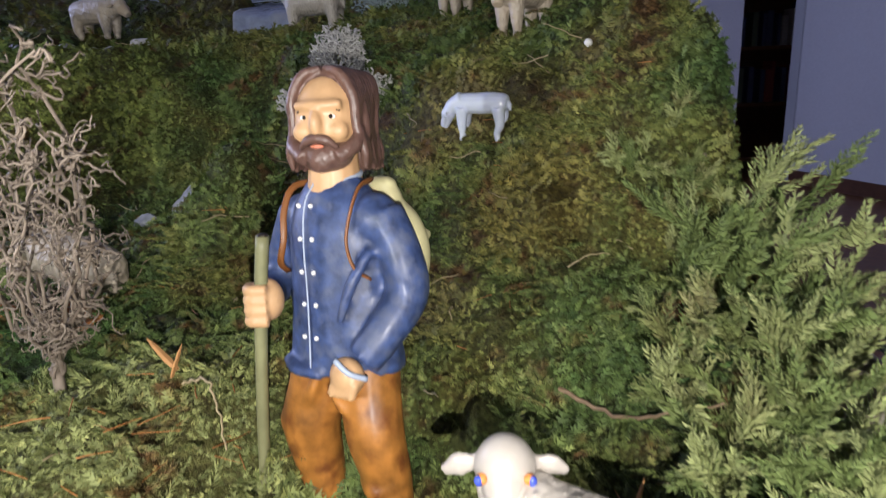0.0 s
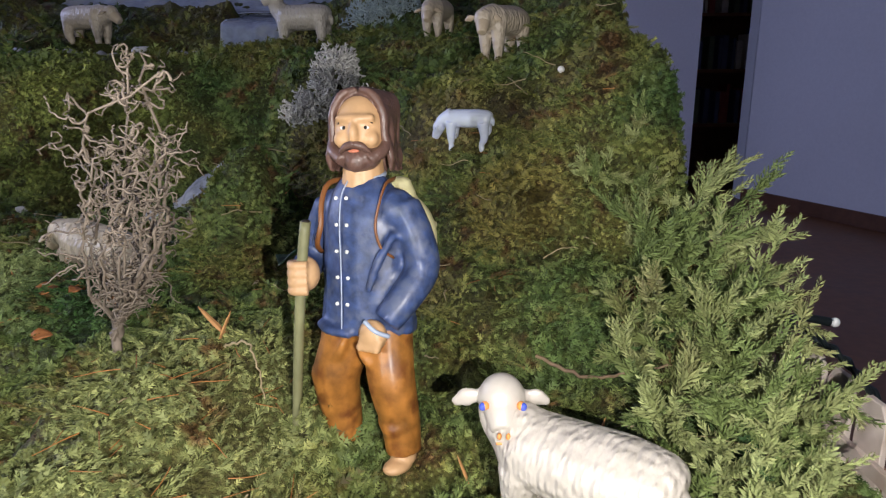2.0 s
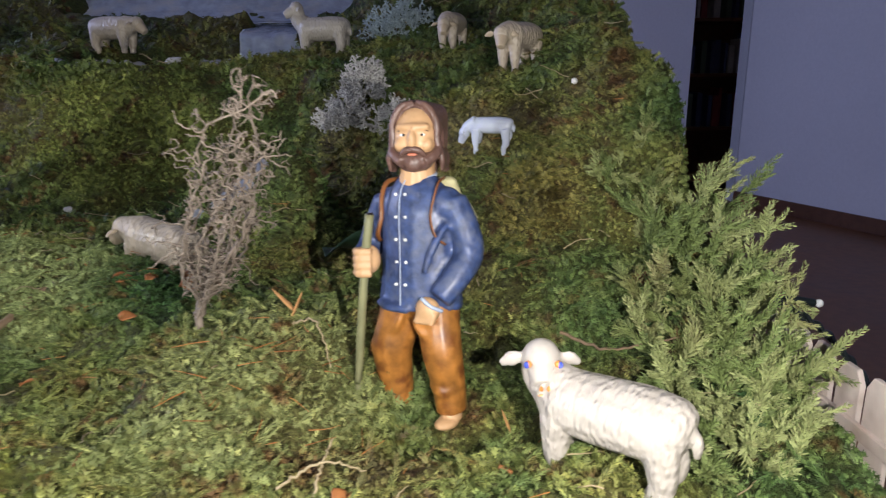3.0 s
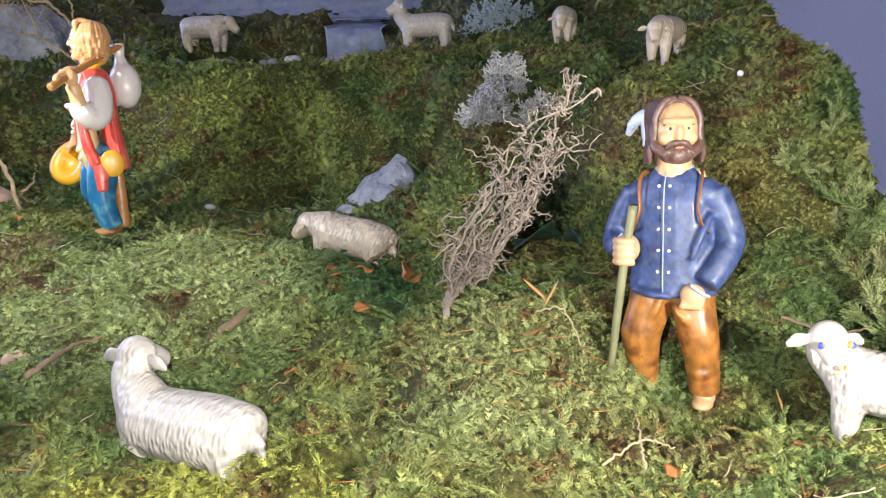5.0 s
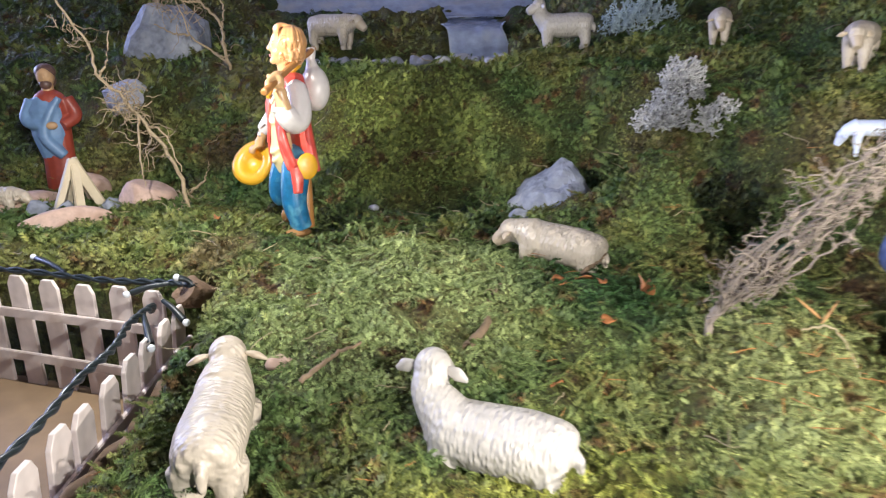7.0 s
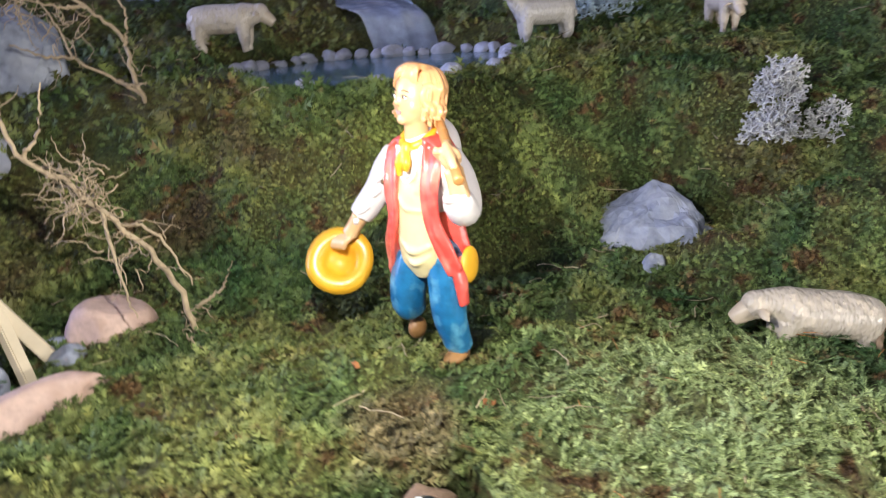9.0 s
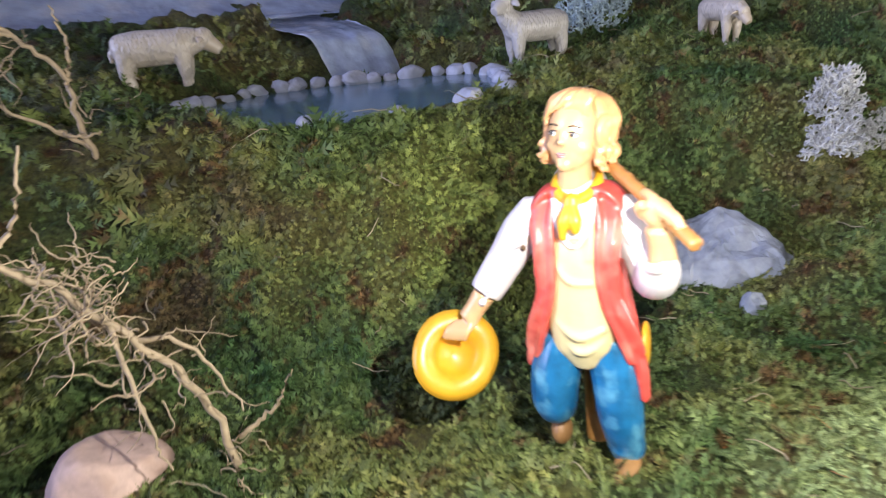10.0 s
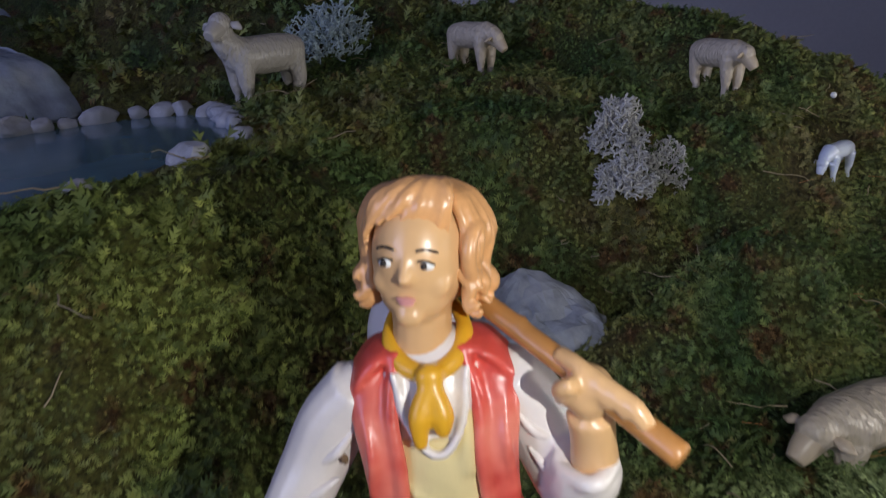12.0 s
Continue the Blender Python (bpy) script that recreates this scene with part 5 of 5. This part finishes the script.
FALL = surface("white_blue_fall", (0.62, 0.70, 0.92), 0.16, 0.2, 90, 0.6, 0.0025, coat=0.6, blotch=30, stain=(0.78, 0.80, 0.88))


def sheet(name, rows, material, label, category, kind=""):
    """A wrinkled thick sheet between a left and a right line."""
    n = 24
    bm = bmesh.new()
    left, right = curve([a for a, _ in rows], 30), curve([b for _, b in rows], 30)
    grid = []
    for i in range(30):
        line = []
        for j in range(n):
            p = Vector(left[i]).lerp(Vector(right[i]), j / (n - 1))
            q = Vector((p.x * 60, p.y * 30, p.z * 25))
            p.z += 0.0022 * noise.noise(q) + 0.0012 * noise.noise(q * 3)
            p.y += 0.0018 * noise.noise(q * 1.7)
            line.append(bm.verts.new(p))
        grid.append(line)
    for a, b in zip(grid, grid[1:]):
        for j in range(n - 1):
            bm.faces.new((a[j], a[j + 1], b[j + 1], b[j]))
    bmesh.ops.solidify(bm, geom=bm.faces[:], thickness=0.002)
    return tagged(smooth(part(name, bm, material)), label, category, kind=kind)


sheet("waterfall", [((-0.202, 0.712, 0.2035), (-0.132, 0.712, 0.2035)), ((-0.203, 0.726, 0.222), (-0.136, 0.726, 0.222)), ((-0.206, 0.745, 0.240), (-0.142, 0.745, 0.240)), ((-0.215, 0.800, 0.248), (-0.135, 0.800, 0.248)), ((-0.235, 0.850, 0.256), (-0.125, 0.850, 0.256))], FALL, "glossy pale blue waterfall running into the pond", "waterfall")
sheet("stream", [((-0.42, 0.822, 0.255), (-0.09, 0.826, 0.256)), ((-0.43, 0.86, 0.264), (-0.08, 0.86, 0.266)), ((-0.44, 0.90, 0.294), (-0.07, 0.90, 0.296)), ((-0.45, 0.94, 0.345), (-0.06, 0.94, 0.345))], FALL, "pale blue glossy stream above the waterfall", "stream")


# ---- picket fences ----
PICKET = surface("white_painted_wood", (0.66, 0.57, 0.52), 0.6, 0.1, 120, 0.3, 0.0004, blotch=40, stain=(0.50, 0.40, 0.34))


def picket_fence(start, end, count, low, high, lean, label):
    """Pointed boards on two rails, from start to end."""
    a, b = Vector((*start, 0)), Vector((*end, 0))
    yaw = math.degrees(math.atan2(b.y - a.y, b.x - a.x))
    long = (b - a).length
    fence = empty("picket_fence", pose(a.x, a.y, low, 0, 0, yaw) @ pose(0, 0, 0, lean, 0, 0), label, "fence", "picket fences")
    tall, half, r = high - low, 0.0068, random.Random(count)
    board = None
    for k in range(count):
        if board is None:
            bm = bmesh.new()
            outline = [(-half, 0), (half, 0), (half, tall - 0.005), (half * 0.55, tall), (-half * 0.55, tall), (-half, tall - 0.005)]
            front = [bm.verts.new((x, -0.0011, z)) for x, z in outline]
            back = [bm.verts.new((x, 0.0011, z)) for x, z in outline]
            bm.faces.new(front)
            bm.faces.new(back[::-1])
            for i in range(6):
                bm.faces.new((front[i], back[i], back[(i + 1) % 6], front[(i + 1) % 6]))
            bmesh.ops.bevel(bm, geom=bm.edges[:], offset=0.0003, segments=1, affect="EDGES")
            bmesh.ops.recalc_face_normals(bm, faces=bm.faces[:])
            ob = board = part("board", bm, PICKET, fence)
        else:
            ob = new("board", board.data)
            ob.parent = fence
        ob.matrix_basis = pose(long * (k + 0.5) / count, 0, 0.001 * r.uniform(-1, 1), 0, r.uniform(-1.5, 1.5), 0)
    for z in (0.28, 0.68):
        bm = bmesh.new()
        part("rail", box(bm, (0, 0.0013, tall * z - 0.0028), (long, 0.0036, tall * z + 0.0028), 0.0004), PICKET, fence)
    return fence


picket_fence((-0.350, 0.265), (-0.625, 0.352), 12, 0.028, 0.097, 0, "white wooden picket fence at the corner of the moss landscape")
picket_fence((-0.345, 0.256), (-0.338, 0.060), 10, 0.028, 0.096, -4, "white wooden picket fence along the edge of the moss")
picket_fence((0.147, 0.060), (0.146, 0.215), 9, 0.029, 0.097, 0, "white wooden picket fence behind the feathery moss")

BARK = surface("brown_bark", (0.16, 0.10, 0.06), 0.85, 0.4, 200, 0.8, 0.0015, blotch=80)
rock("bark_piece", (-0.338, 0.268, 0.096), (0.012, 0.011, 0.008), (10, 0, 30), BARK, "rough brown piece of bark at the fence corner", "bark", 61, 10)
for k in range(7):
    rock("bark_piece", (-0.326 + 0.002 * math.sin(k * 2.3), 0.238 - 0.024 * k, 0.077), (0.004, 0.014, 0.006), (0, 20, 10 * math.sin(k)), BARK, "strip of brown bark along the fence", "bark", 62 + k, 9, 2, "bark strips")

# ---- light chain ----
CABLE = surface("dark_green_cable", (0.012, 0.018, 0.020), 0.35, 0.3, 300, 0.1)
BULB = surface("clear_bulb", (0.75, 0.78, 0.80), 0.12, 0.1, 200, 0.0, coat=0.6)


def light_chain(points, tips, label, turns=60):
    chain = empty("light_chain", pose(0, 0, 0), label, "light chain")
    line = curve(points, 90)
    a = np.linspace(0, turns, 90)
    off = np.stack([np.cos(a), np.sin(a) * 0.5, np.sin(a)], -1) * 0.0009
    new("cable", strand_mesh("cable", [(line + off, 0.0011, 0.0011)], CABLE, 6)).parent = chain
    new("cable", strand_mesh("cable", [(line - off, 0.0011, 0.0011)], CABLE, 6)).parent = chain
    for base, tip in tips:
        base, tip = np.array(base), np.array(tip)
        new("lamp_holder", strand_mesh("lamp_holder", [(curve([base, (base + tip) / 2 + [0, 0, 0.001], tip], 8), 0.0012, 0.0019)], CABLE, 8)).parent = chain
        bm = bmesh.new()
        ball(bm, tip + (tip - base) * 0.12, 0.0019, segments=10, rings=8)
        smooth(part("bulb", bm, BULB, chain, "small clear bulb"))
    return chain


light_chain([(-0.66, 0.345, 0.092), (-0.52, 0.315, 0.098), (-0.45, 0.298, 0.100), (-0.395, 0.282, 0.099), (-0.352, 0.270, 0.101), (-0.336, 0.262, 0.102)],
            [((-0.420, 0.290, 0.101), (-0.446, 0.308, 0.104)), ((-0.352, 0.268, 0.101), (-0.370, 0.262, 0.098)), ((-0.338, 0.264, 0.102), (-0.344, 0.262, 0.106))], "dark twisted light chain lying on the picket fence")
light_chain([(-0.356, 0.252, 0.092), (-0.348, 0.236, 0.100), (-0.349, 0.215, 0.100), (-0.345, 0.190, 0.099), (-0.346, 0.165, 0.098), (-0.343, 0.130, 0.097), (-0.342, 0.09, 0.097)],
            [((-0.347, 0.225, 0.1), (-0.336, 0.205, 0.094)), ((-0.346, 0.245, 0.1), (-0.333, 0.236, 0.093))], "dark twisted light chain over the pickets beside the moss")
light_chain([(0.128, 0.235, 0.100), (0.140, 0.205, 0.104), (0.149, 0.180, 0.100), (0.152, 0.155, 0.090), (0.153, 0.13, 0.080), (0.153, 0.08, 0.07)],
            [((0.140, 0.205, 0.104), (0.160, 0.205, 0.102)), ((0.152, 0.150, 0.09), (0.164, 0.148, 0.090))], "dark light chain hanging by the fence and feathery moss")

# ---- feathery moss plants ----
FERN = surface("feather_moss_green", (0.17, 0.225, 0.075), 0.62, 0.3, 200, 0.0, blotch=25, random_tint=0.55, stain=(0.17, 0.13, 0.055), sheen=0.25)


FERN_PALE = surface("feather_moss_pale", (0.30, 0.34, 0.14), 0.62, 0.3, 200, 0.0, blotch=25, random_tint=0.5, stain=(0.22, 0.17, 0.08), sheen=0.25)


def frond_arrays(r, line, leaf, thick):
    """A stem set all round with narrow pointed leaves that sweep towards its tip."""
    p = curve(line, max(8, int(np.linalg.norm(np.diff(np.asarray(line), axis=0), axis=1).sum() / (leaf * 0.33))))
    n = len(p)
    way = np.gradient(p, axis=0)
    way /= np.linalg.norm(way, axis=1, keepdims=True)
    a = np.cross(way, [0.13, 0.2, 0.97])
    a /= np.linalg.norm(a, axis=1, keepdims=True)
    b = np.cross(way, a)
    vs, fs, at = [], [], 0
    for k in range(4):
        t = k * 1.571 + np.arange(n) * 0.9 + r.uniform(-0.4, 0.4, n)
        out = np.cos(t)[:, None] * a * 1.1 + np.sin(t)[:, None] * b * 0.8
        size = leaf * r.uniform(0.7, 1.2, n)[:, None] * np.linspace(1.0, 0.55, n)[:, None]
        side = np.cross(way, out) * size * 0.20
        mid = p + out * size * 0.45 + way * size * 0.38
        tip = p + out * size * 0.80 + way * size * 0.95
        vs.append(np.stack([p, mid + side, tip, mid - side], 1).reshape(-1, 3))
        fs.append(np.arange(n)[:, None] * 4 + np.arange(4)[None] + at)
        at += 4 * n
    ring = [(p, thick, thick * 0.4)]
    return np.concatenate(vs), np.concatenate(fs), ring


def frond(r, base, way, size, leaf):
    """One plume: a bowed stem and a few side twigs."""
    main = wander(r, base, way, size, 5, 0.22, pull=np.array(way) + [0, 0, -0.15])
    vs, fs, at = [], [], 0
    lines = [main]
    for k in range(r.randint(4, 9)):
        p = along(main, r.uniform(0.25, 0.8))
        w = np.array(way) / np.linalg.norm(way) + r.normal(size=3) * 0.55
        lines.append(wander(r, p, w, size * r.uniform(0.22, 0.45), 3, 0.2))
    for line in lines:
        v, f, _ = frond_arrays(r, line, leaf, 0.0003)
        vs.append(v)
        fs.append(f + at)
        at += len(v)
    return np.concatenate(vs), np.concatenate(fs)


def feather_plant(places, count, seed, label, sizes, leaf):
    r = np.random.RandomState(seed)
    plant = empty("feather_moss", pose(0, 0, 0), label, "moss plant", "feathery moss plants")
    for k in range(count):
        x0, y0, x1, y1 = places
        s, t = r.rand(), r.rand()
        x, y = x0 + (x1 - x0) * s, y0 + (y1 - y0) * t
        base = np.array([x, y, float(height(x, y)) - 0.002])
        way = np.array([0.40 + r.normal() * 0.55, -0.25 + r.normal() * 0.55, 0.62 + r.normal() * 0.35])
        v, f = frond(r, base, way, r.uniform(*sizes), leaf)
        new("plume", raw_mesh("plume", v, f, FERN_PALE if k % 2 == 0 else FERN)).parent = plant
    return plant


feather_plant((0.080, 0.180, 0.116, 0.228), 38, 3, "tall pale green feathery moss at the edge", (0.022, 0.050), 0.0040)
feather_plant((0.078, 0.140, 0.110, 0.180), 38, 4, "drooping green feathery moss over the fence", (0.020, 0.046), 0.0038)
feather_plant((0.062, 0.110, 0.100, 0.142), 28, 5, "low green feathery moss beside the sheep", (0.014, 0.032), 0.0033)
feather_plant((0.076, 0.222, 0.112, 0.258), 26, 6, "upright green feathery moss on the hill edge", (0.009, 0.019), 0.0030)


def lying_fronds(count, area, seed, sizes, leaf):
    r = np.random.RandomState(seed)
    vs, fs, at = [], [], 0
    for _ in range(count):
        x, y = r.uniform(area[0], area[2]), r.uniform(area[1], area[3])
        if pond_inside(x, y) < 1.1 or x > 0.11 or (x < -0.315 and y * 10 < fence_line(x * 10) + 0.2) or math.hypot(x + 0.008, (y - 0.148) * 1.4) < 0.034:
            continue
        a = r.uniform(0, 6.28)
        base = np.array([x, y, float(height(x, y)) + 0.0005])
        line = wander(r, base, (math.cos(a), math.sin(a), 0.35), r.uniform(*sizes), 4, 0.2, pull=(math.cos(a), math.sin(a), 0.0))
        v, f, _ = frond_arrays(r, line, leaf, 0.0002)
        vs.append(v)
        fs.append(f + at)
        at += len(v)
    return tagged(new("moss_fronds", raw_mesh("moss_fronds", np.concatenate(vs), np.concatenate(fs), MOSS_SHOOT)), "larger feathery moss shoots lying over the carpet", "moss", kind="stuff")


lying_fronds(2600, (-0.36, 0.06, 0.11, 0.30), 7, (0.007, 0.016), 0.0022)
lying_fronds(1500, (-0.60, 0.27, 0.11, 0.56), 8, (0.008, 0.018), 0.0024)

# ---- litter on the moss ----
LEAF_ORANGE = surface("dead_orange_leaf", (0.36, 0.14, 0.045), 0.6, 0.35, 250, 0.4, blotch=120)
CHIP = surface("split_orange_wood", (0.50, 0.26, 0.10), 0.6, 0.3, 250, 0.4, blotch=100)
STRAW = surface("dry_straw", (0.36, 0.29, 0.17), 0.6, 0.2, 250, 0.2, random_tint=0.4)
NEEDLE = surface("dry_needle", (0.42, 0.17, 0.045), 0.5, 0.25, 250, 0.2, random_tint=0.5)
IVY = surface("dark_green_leaf", (0.035, 0.075, 0.045), 0.35, 0.25, 150, 0.3, blotch=60)
TWIG = surface("brown_twig", (0.22, 0.15, 0.09), 0.8, 0.35, 300, 0.5, blotch=70)


def leaf_thing(name, x, y, size, turn, material, label, lift=0.002, bend=0.35, tilt=20):
    bm = bmesh.new()
    rows = []
    for i in range(9):
        t = i / 8
        w = 0.36 * math.sin(math.pi * t ** 0.8) * (1 + 0.15 * math.sin(9 * t))
        rows.append([bm.verts.new(((t - 0.5) * size, s * w * size, size * (bend * (abs(s) ** 1.5) * 0.35 + 0.12 * math.sin(3.0 * t + s)))) for s in (-1, -0.5, 0, 0.5, 1)])
    for a, b in zip(rows, rows[1:]):
        for j in range(4):
            bm.faces.new((a[j], a[j + 1], b[j + 1], b[j]))
    bmesh.ops.remove_doubles(bm, verts=bm.verts[:], dist=1e-6)
    bmesh.ops.solidify(bm, geom=bm.faces[:], thickness=0.0003)
    ob = smooth(part(name, bm, material))
    ob.matrix_basis = pose(x, y, float(height(x, y)) + lift, 0, 0, turn) @ pose(0, 0, 0, tilt, 10, 0)
    return tagged(ob, label, "leaf", "fallen leaves")


for x, y, size, turn, tilt in ((-0.114, 0.226, 0.017, 70, 40), (-0.149, 0.240, 0.011, 10, 15), (-0.137, 0.243, 0.010, 150, 25), (-0.132, 0.228, 0.007, 60, 10), (-0.134, 0.204, 0.008, 20, 20), (-0.160, 0.172, 0.006, 200, 30), (-0.036, 0.098, 0.007, 40, 20), (0.012, 0.112, 0.006, 120, 20), (-0.30, 0.300, 0.007, 20, 20), (-0.345, 0.33, 0.006, 80, 30)):
    leaf_thing("dead_leaf", x, y, size, turn, LEAF_ORANGE, "curled dry orange leaf lying on the moss", tilt=tilt)
leaf_thing("ivy_leaf", -0.046, 0.262, 0.026, 200, IVY, "dark green glossy leaf behind the root", 0.012, 0.3, 35)
leaf_thing("ivy_leaf", -0.028, 0.268, 0.020, 100, IVY, "dark green glossy leaf behind the shepherd", 0.010, 0.3, 45)


def chip(x, y, z, way, size, label):
    bm = bmesh.new()
    tube(bm, [(0, 0, 0), (0, 0, size * 0.3), (0, 0, size * 0.75), (0, 0, size)], [size * 0.07, size * 0.10, size * 0.07, size * 0.012], 5, (1.0, 0.45))
    ob = part("wood_chip", bm, CHIP)
    ob.matrix_basis = Matrix.Translation((x, y, z)) @ Vector(way).to_track_quat("Z", "Y").to_matrix().to_4x4()
    return tagged(ob, label, "wood chip", "wood chips")


chip(-0.0592, 0.1740, 0.1150, (-0.75, 0.35, 0.65), 0.0125, "pointed orange wood splinter stuck in the moss")
chip(-0.0600, 0.1720, 0.1140, (0.35, -0.1, 0.75), 0.0110, "pale split wood splinter stuck in the moss")
chip(0.0170, 0.1330, 0.0850, (-0.3, 0.1, 0.8), 0.0090, "small wood splinter beside the shepherd")
chip(0.0560, 0.1440, 0.0900, (0.25, 0.1, 0.9), 0.0080, "small wood splinter behind the sheep")


def litter(name, count, area, size, thick, material, label, seed, wild, joined="stuff"):
    r = np.random.RandomState(seed)
    lines = []
    for _ in range(count):
        x, y = r.uniform(area[0], area[2]), r.uniform(area[1], area[3])
        if pond_inside(x, y) < 1.1 or (x < -0.315 and y * 10 < fence_line(x * 10) + 0.2) or math.hypot(x + 0.008, (y - 0.148) * 1.4) < 0.034:
            continue
        a = r.uniform(0, 6.28)
        lines.append((wander(r, (x, y, float(height(x, y)) + 0.003), (math.cos(a), math.sin(a), 0.1), r.uniform(*size), 7, wild, pull=(math.cos(a), math.sin(a), 0)), thick, thick * 0.5))
    return tagged(new(name, strand_mesh(name, lines, material, 4)), label, "litter", kind=joined)


litter("dry_needles", 90, (-0.34, 0.08, 0.11, 0.33), (0.004, 0.010), 0.0002, NEEDLE, "dry orange needles scattered on the moss", 5, 0.06)
litter("dry_needles", 46, (-0.09, 0.12, -0.02, 0.18), (0.006, 0.014), 0.0002, NEEDLE, "dry orange needles lying in front of the root", 6, 0.06)
litter("dry_straw", 80, (-0.34, 0.08, 0.12, 0.40), (0.006, 0.020), 0.0003, STRAW, "bits of pale dry straw on the moss", 9, 0.3)
litter("dry_straw", 130, (-0.58, 0.28, 0.08, 0.66), (0.008, 0.026), 0.00038, STRAW, "bits of pale dry straw on the bank", 10, 0.3)


def twig(points, thick, label, material=TWIG):
    r = np.random.RandomState(int(abs(points[0][0]) * 9999))
    line = curve([(x, y, float(height(x, y)) + dz) for x, y, dz in points], 24) + r.normal(size=(24, 3)) * 0.0003
    return tagged(smooth(new("twig", strand_mesh("twig", [(line, thick, thick * 0.5)], material, 7))), label, "twig", "twigs")


twig([(-0.196, 0.190, 0.001), (-0.187, 0.206, 0.002), (-0.186, 0.222, 0.001), (-0.178, 0.236, 0.001)], 0.0022, "thick brown twig lying in the moss")
twig([(-0.137, 0.256, 0.002), (-0.128, 0.262, 0.008), (-0.122, 0.266, 0.013)], 0.0016, "grey twig leaning on the grazing sheep")
twig([(-0.262, 0.172, 0.002), (-0.250, 0.180, 0.003), (-0.240, 0.190, 0.003)], 0.0012, "thin pale twig lying on the moss")
twig([(0.045, 0.190, 0.003), (0.062, 0.176, 0.005), (0.078, 0.172, 0.004), (0.10, 0.165, 0.006)], 0.0007, "brown twig lying at the foot of the hill")
twig([(-0.055, 0.104, 0.002), (-0.042, 0.107, 0.007), (-0.030, 0.112, 0.003)], 0.0005, "pale curled straw stalk before the shepherd", STRAW)
twig([(-0.044, 0.098, 0.002), (-0.042, 0.108, 0.006), (-0.040, 0.118, 0.008)], 0.0005, "pale bent straw stalk before the shepherd", STRAW)
twig([(-0.045, 0.072, 0.003), (-0.02, 0.074, 0.004), (0.01, 0.075, 0.003)], 0.0004, "long pale straw stalk on the moss", STRAW)
twig([(-0.062, 0.182, 0.002), (-0.052, 0.176, 0.006), (-0.046, 0.166, 0.004)], 0.0005, "curled pale bark strip beside the staff", STRAW)
bm = bmesh.new()
ball(bm, (0.075, 0.311, float(height(0.075, 0.311)) + 0.003), 0.0018, segments=12, rings=8)
tagged(smooth(part("bead", bm, WHITE_DOT)), "tiny white bead lying on the moss hill", "bead")
rock("pebble", (-0.2595, 0.419, float(height(-0.2595, 0.419)) + 0.002), (0.004, 0.003, 0.003), (0, 0, 0), ROCK_WHITE, "small white pebble lying on the moss", "pebble", 71, 6, 2)
rock("pebble", (-0.2735, 0.188, float(height(-0.2735, 0.188)) + 0.001), (0.007, 0.005, 0.004), (0, 0, 0), CLAY, "small pinkish stone beside the cream sheep", "pebble", 72, 6, 2)


# ---- a bookcase in the next room, seen through the doorway ----
case = empty("bookcase", pose(1.98, 5.15, -0.75), "dark brown wooden bookcase in the shadowed next room", "bookcase")
for x in (0.0, 0.78):
    bm = bmesh.new()
    part("side_panel", box(bm, (x, 0, 0), (x + 0.03, 0.30, 2.1), 0.003), FLOOR_WOOD, case)
for k in range(6):
    bm = bmesh.new()
    part("shelf", box(bm, (0.031, 0.01, 0.05 + 0.4 * k), (0.779, 0.29, 0.075 + 0.4 * k), 0.003), FLOOR_WOOD, case)
bm = bmesh.new()
part("back_panel", box(bm, (0.031, 0.291, 0), (0.779, 0.30, 2.1)), DARK_WOOD, case)
r = random.Random(12)
BOOKS = [surface("book_cover", c, 0.6, 0.2, 60, 0.1, blotch=10) for c in ((0.30, 0.06, 0.05), (0.08, 0.10, 0.18), (0.55, 0.52, 0.46), (0.12, 0.16, 0.10))]
for k in range(1, 5):
    x = 0.05
    while x < 0.55:
        w, h = r.uniform(0.02, 0.05), r.uniform(0.20, 0.30)
        bm = bmesh.new()
        ob = part("book", box(bm, (0, 0, 0), (w, r.uniform(0.14, 0.2), h), 0.002), r.choice(BOOKS))
        ob.matrix_basis = pose(1.98 + x, 5.19, -0.75 + 0.0765 + 0.4 * k)
        tagged(ob, "closed book standing on a dark shelf", "book", "books on the shelves")
        x += w + r.uniform(0.002, 0.05)
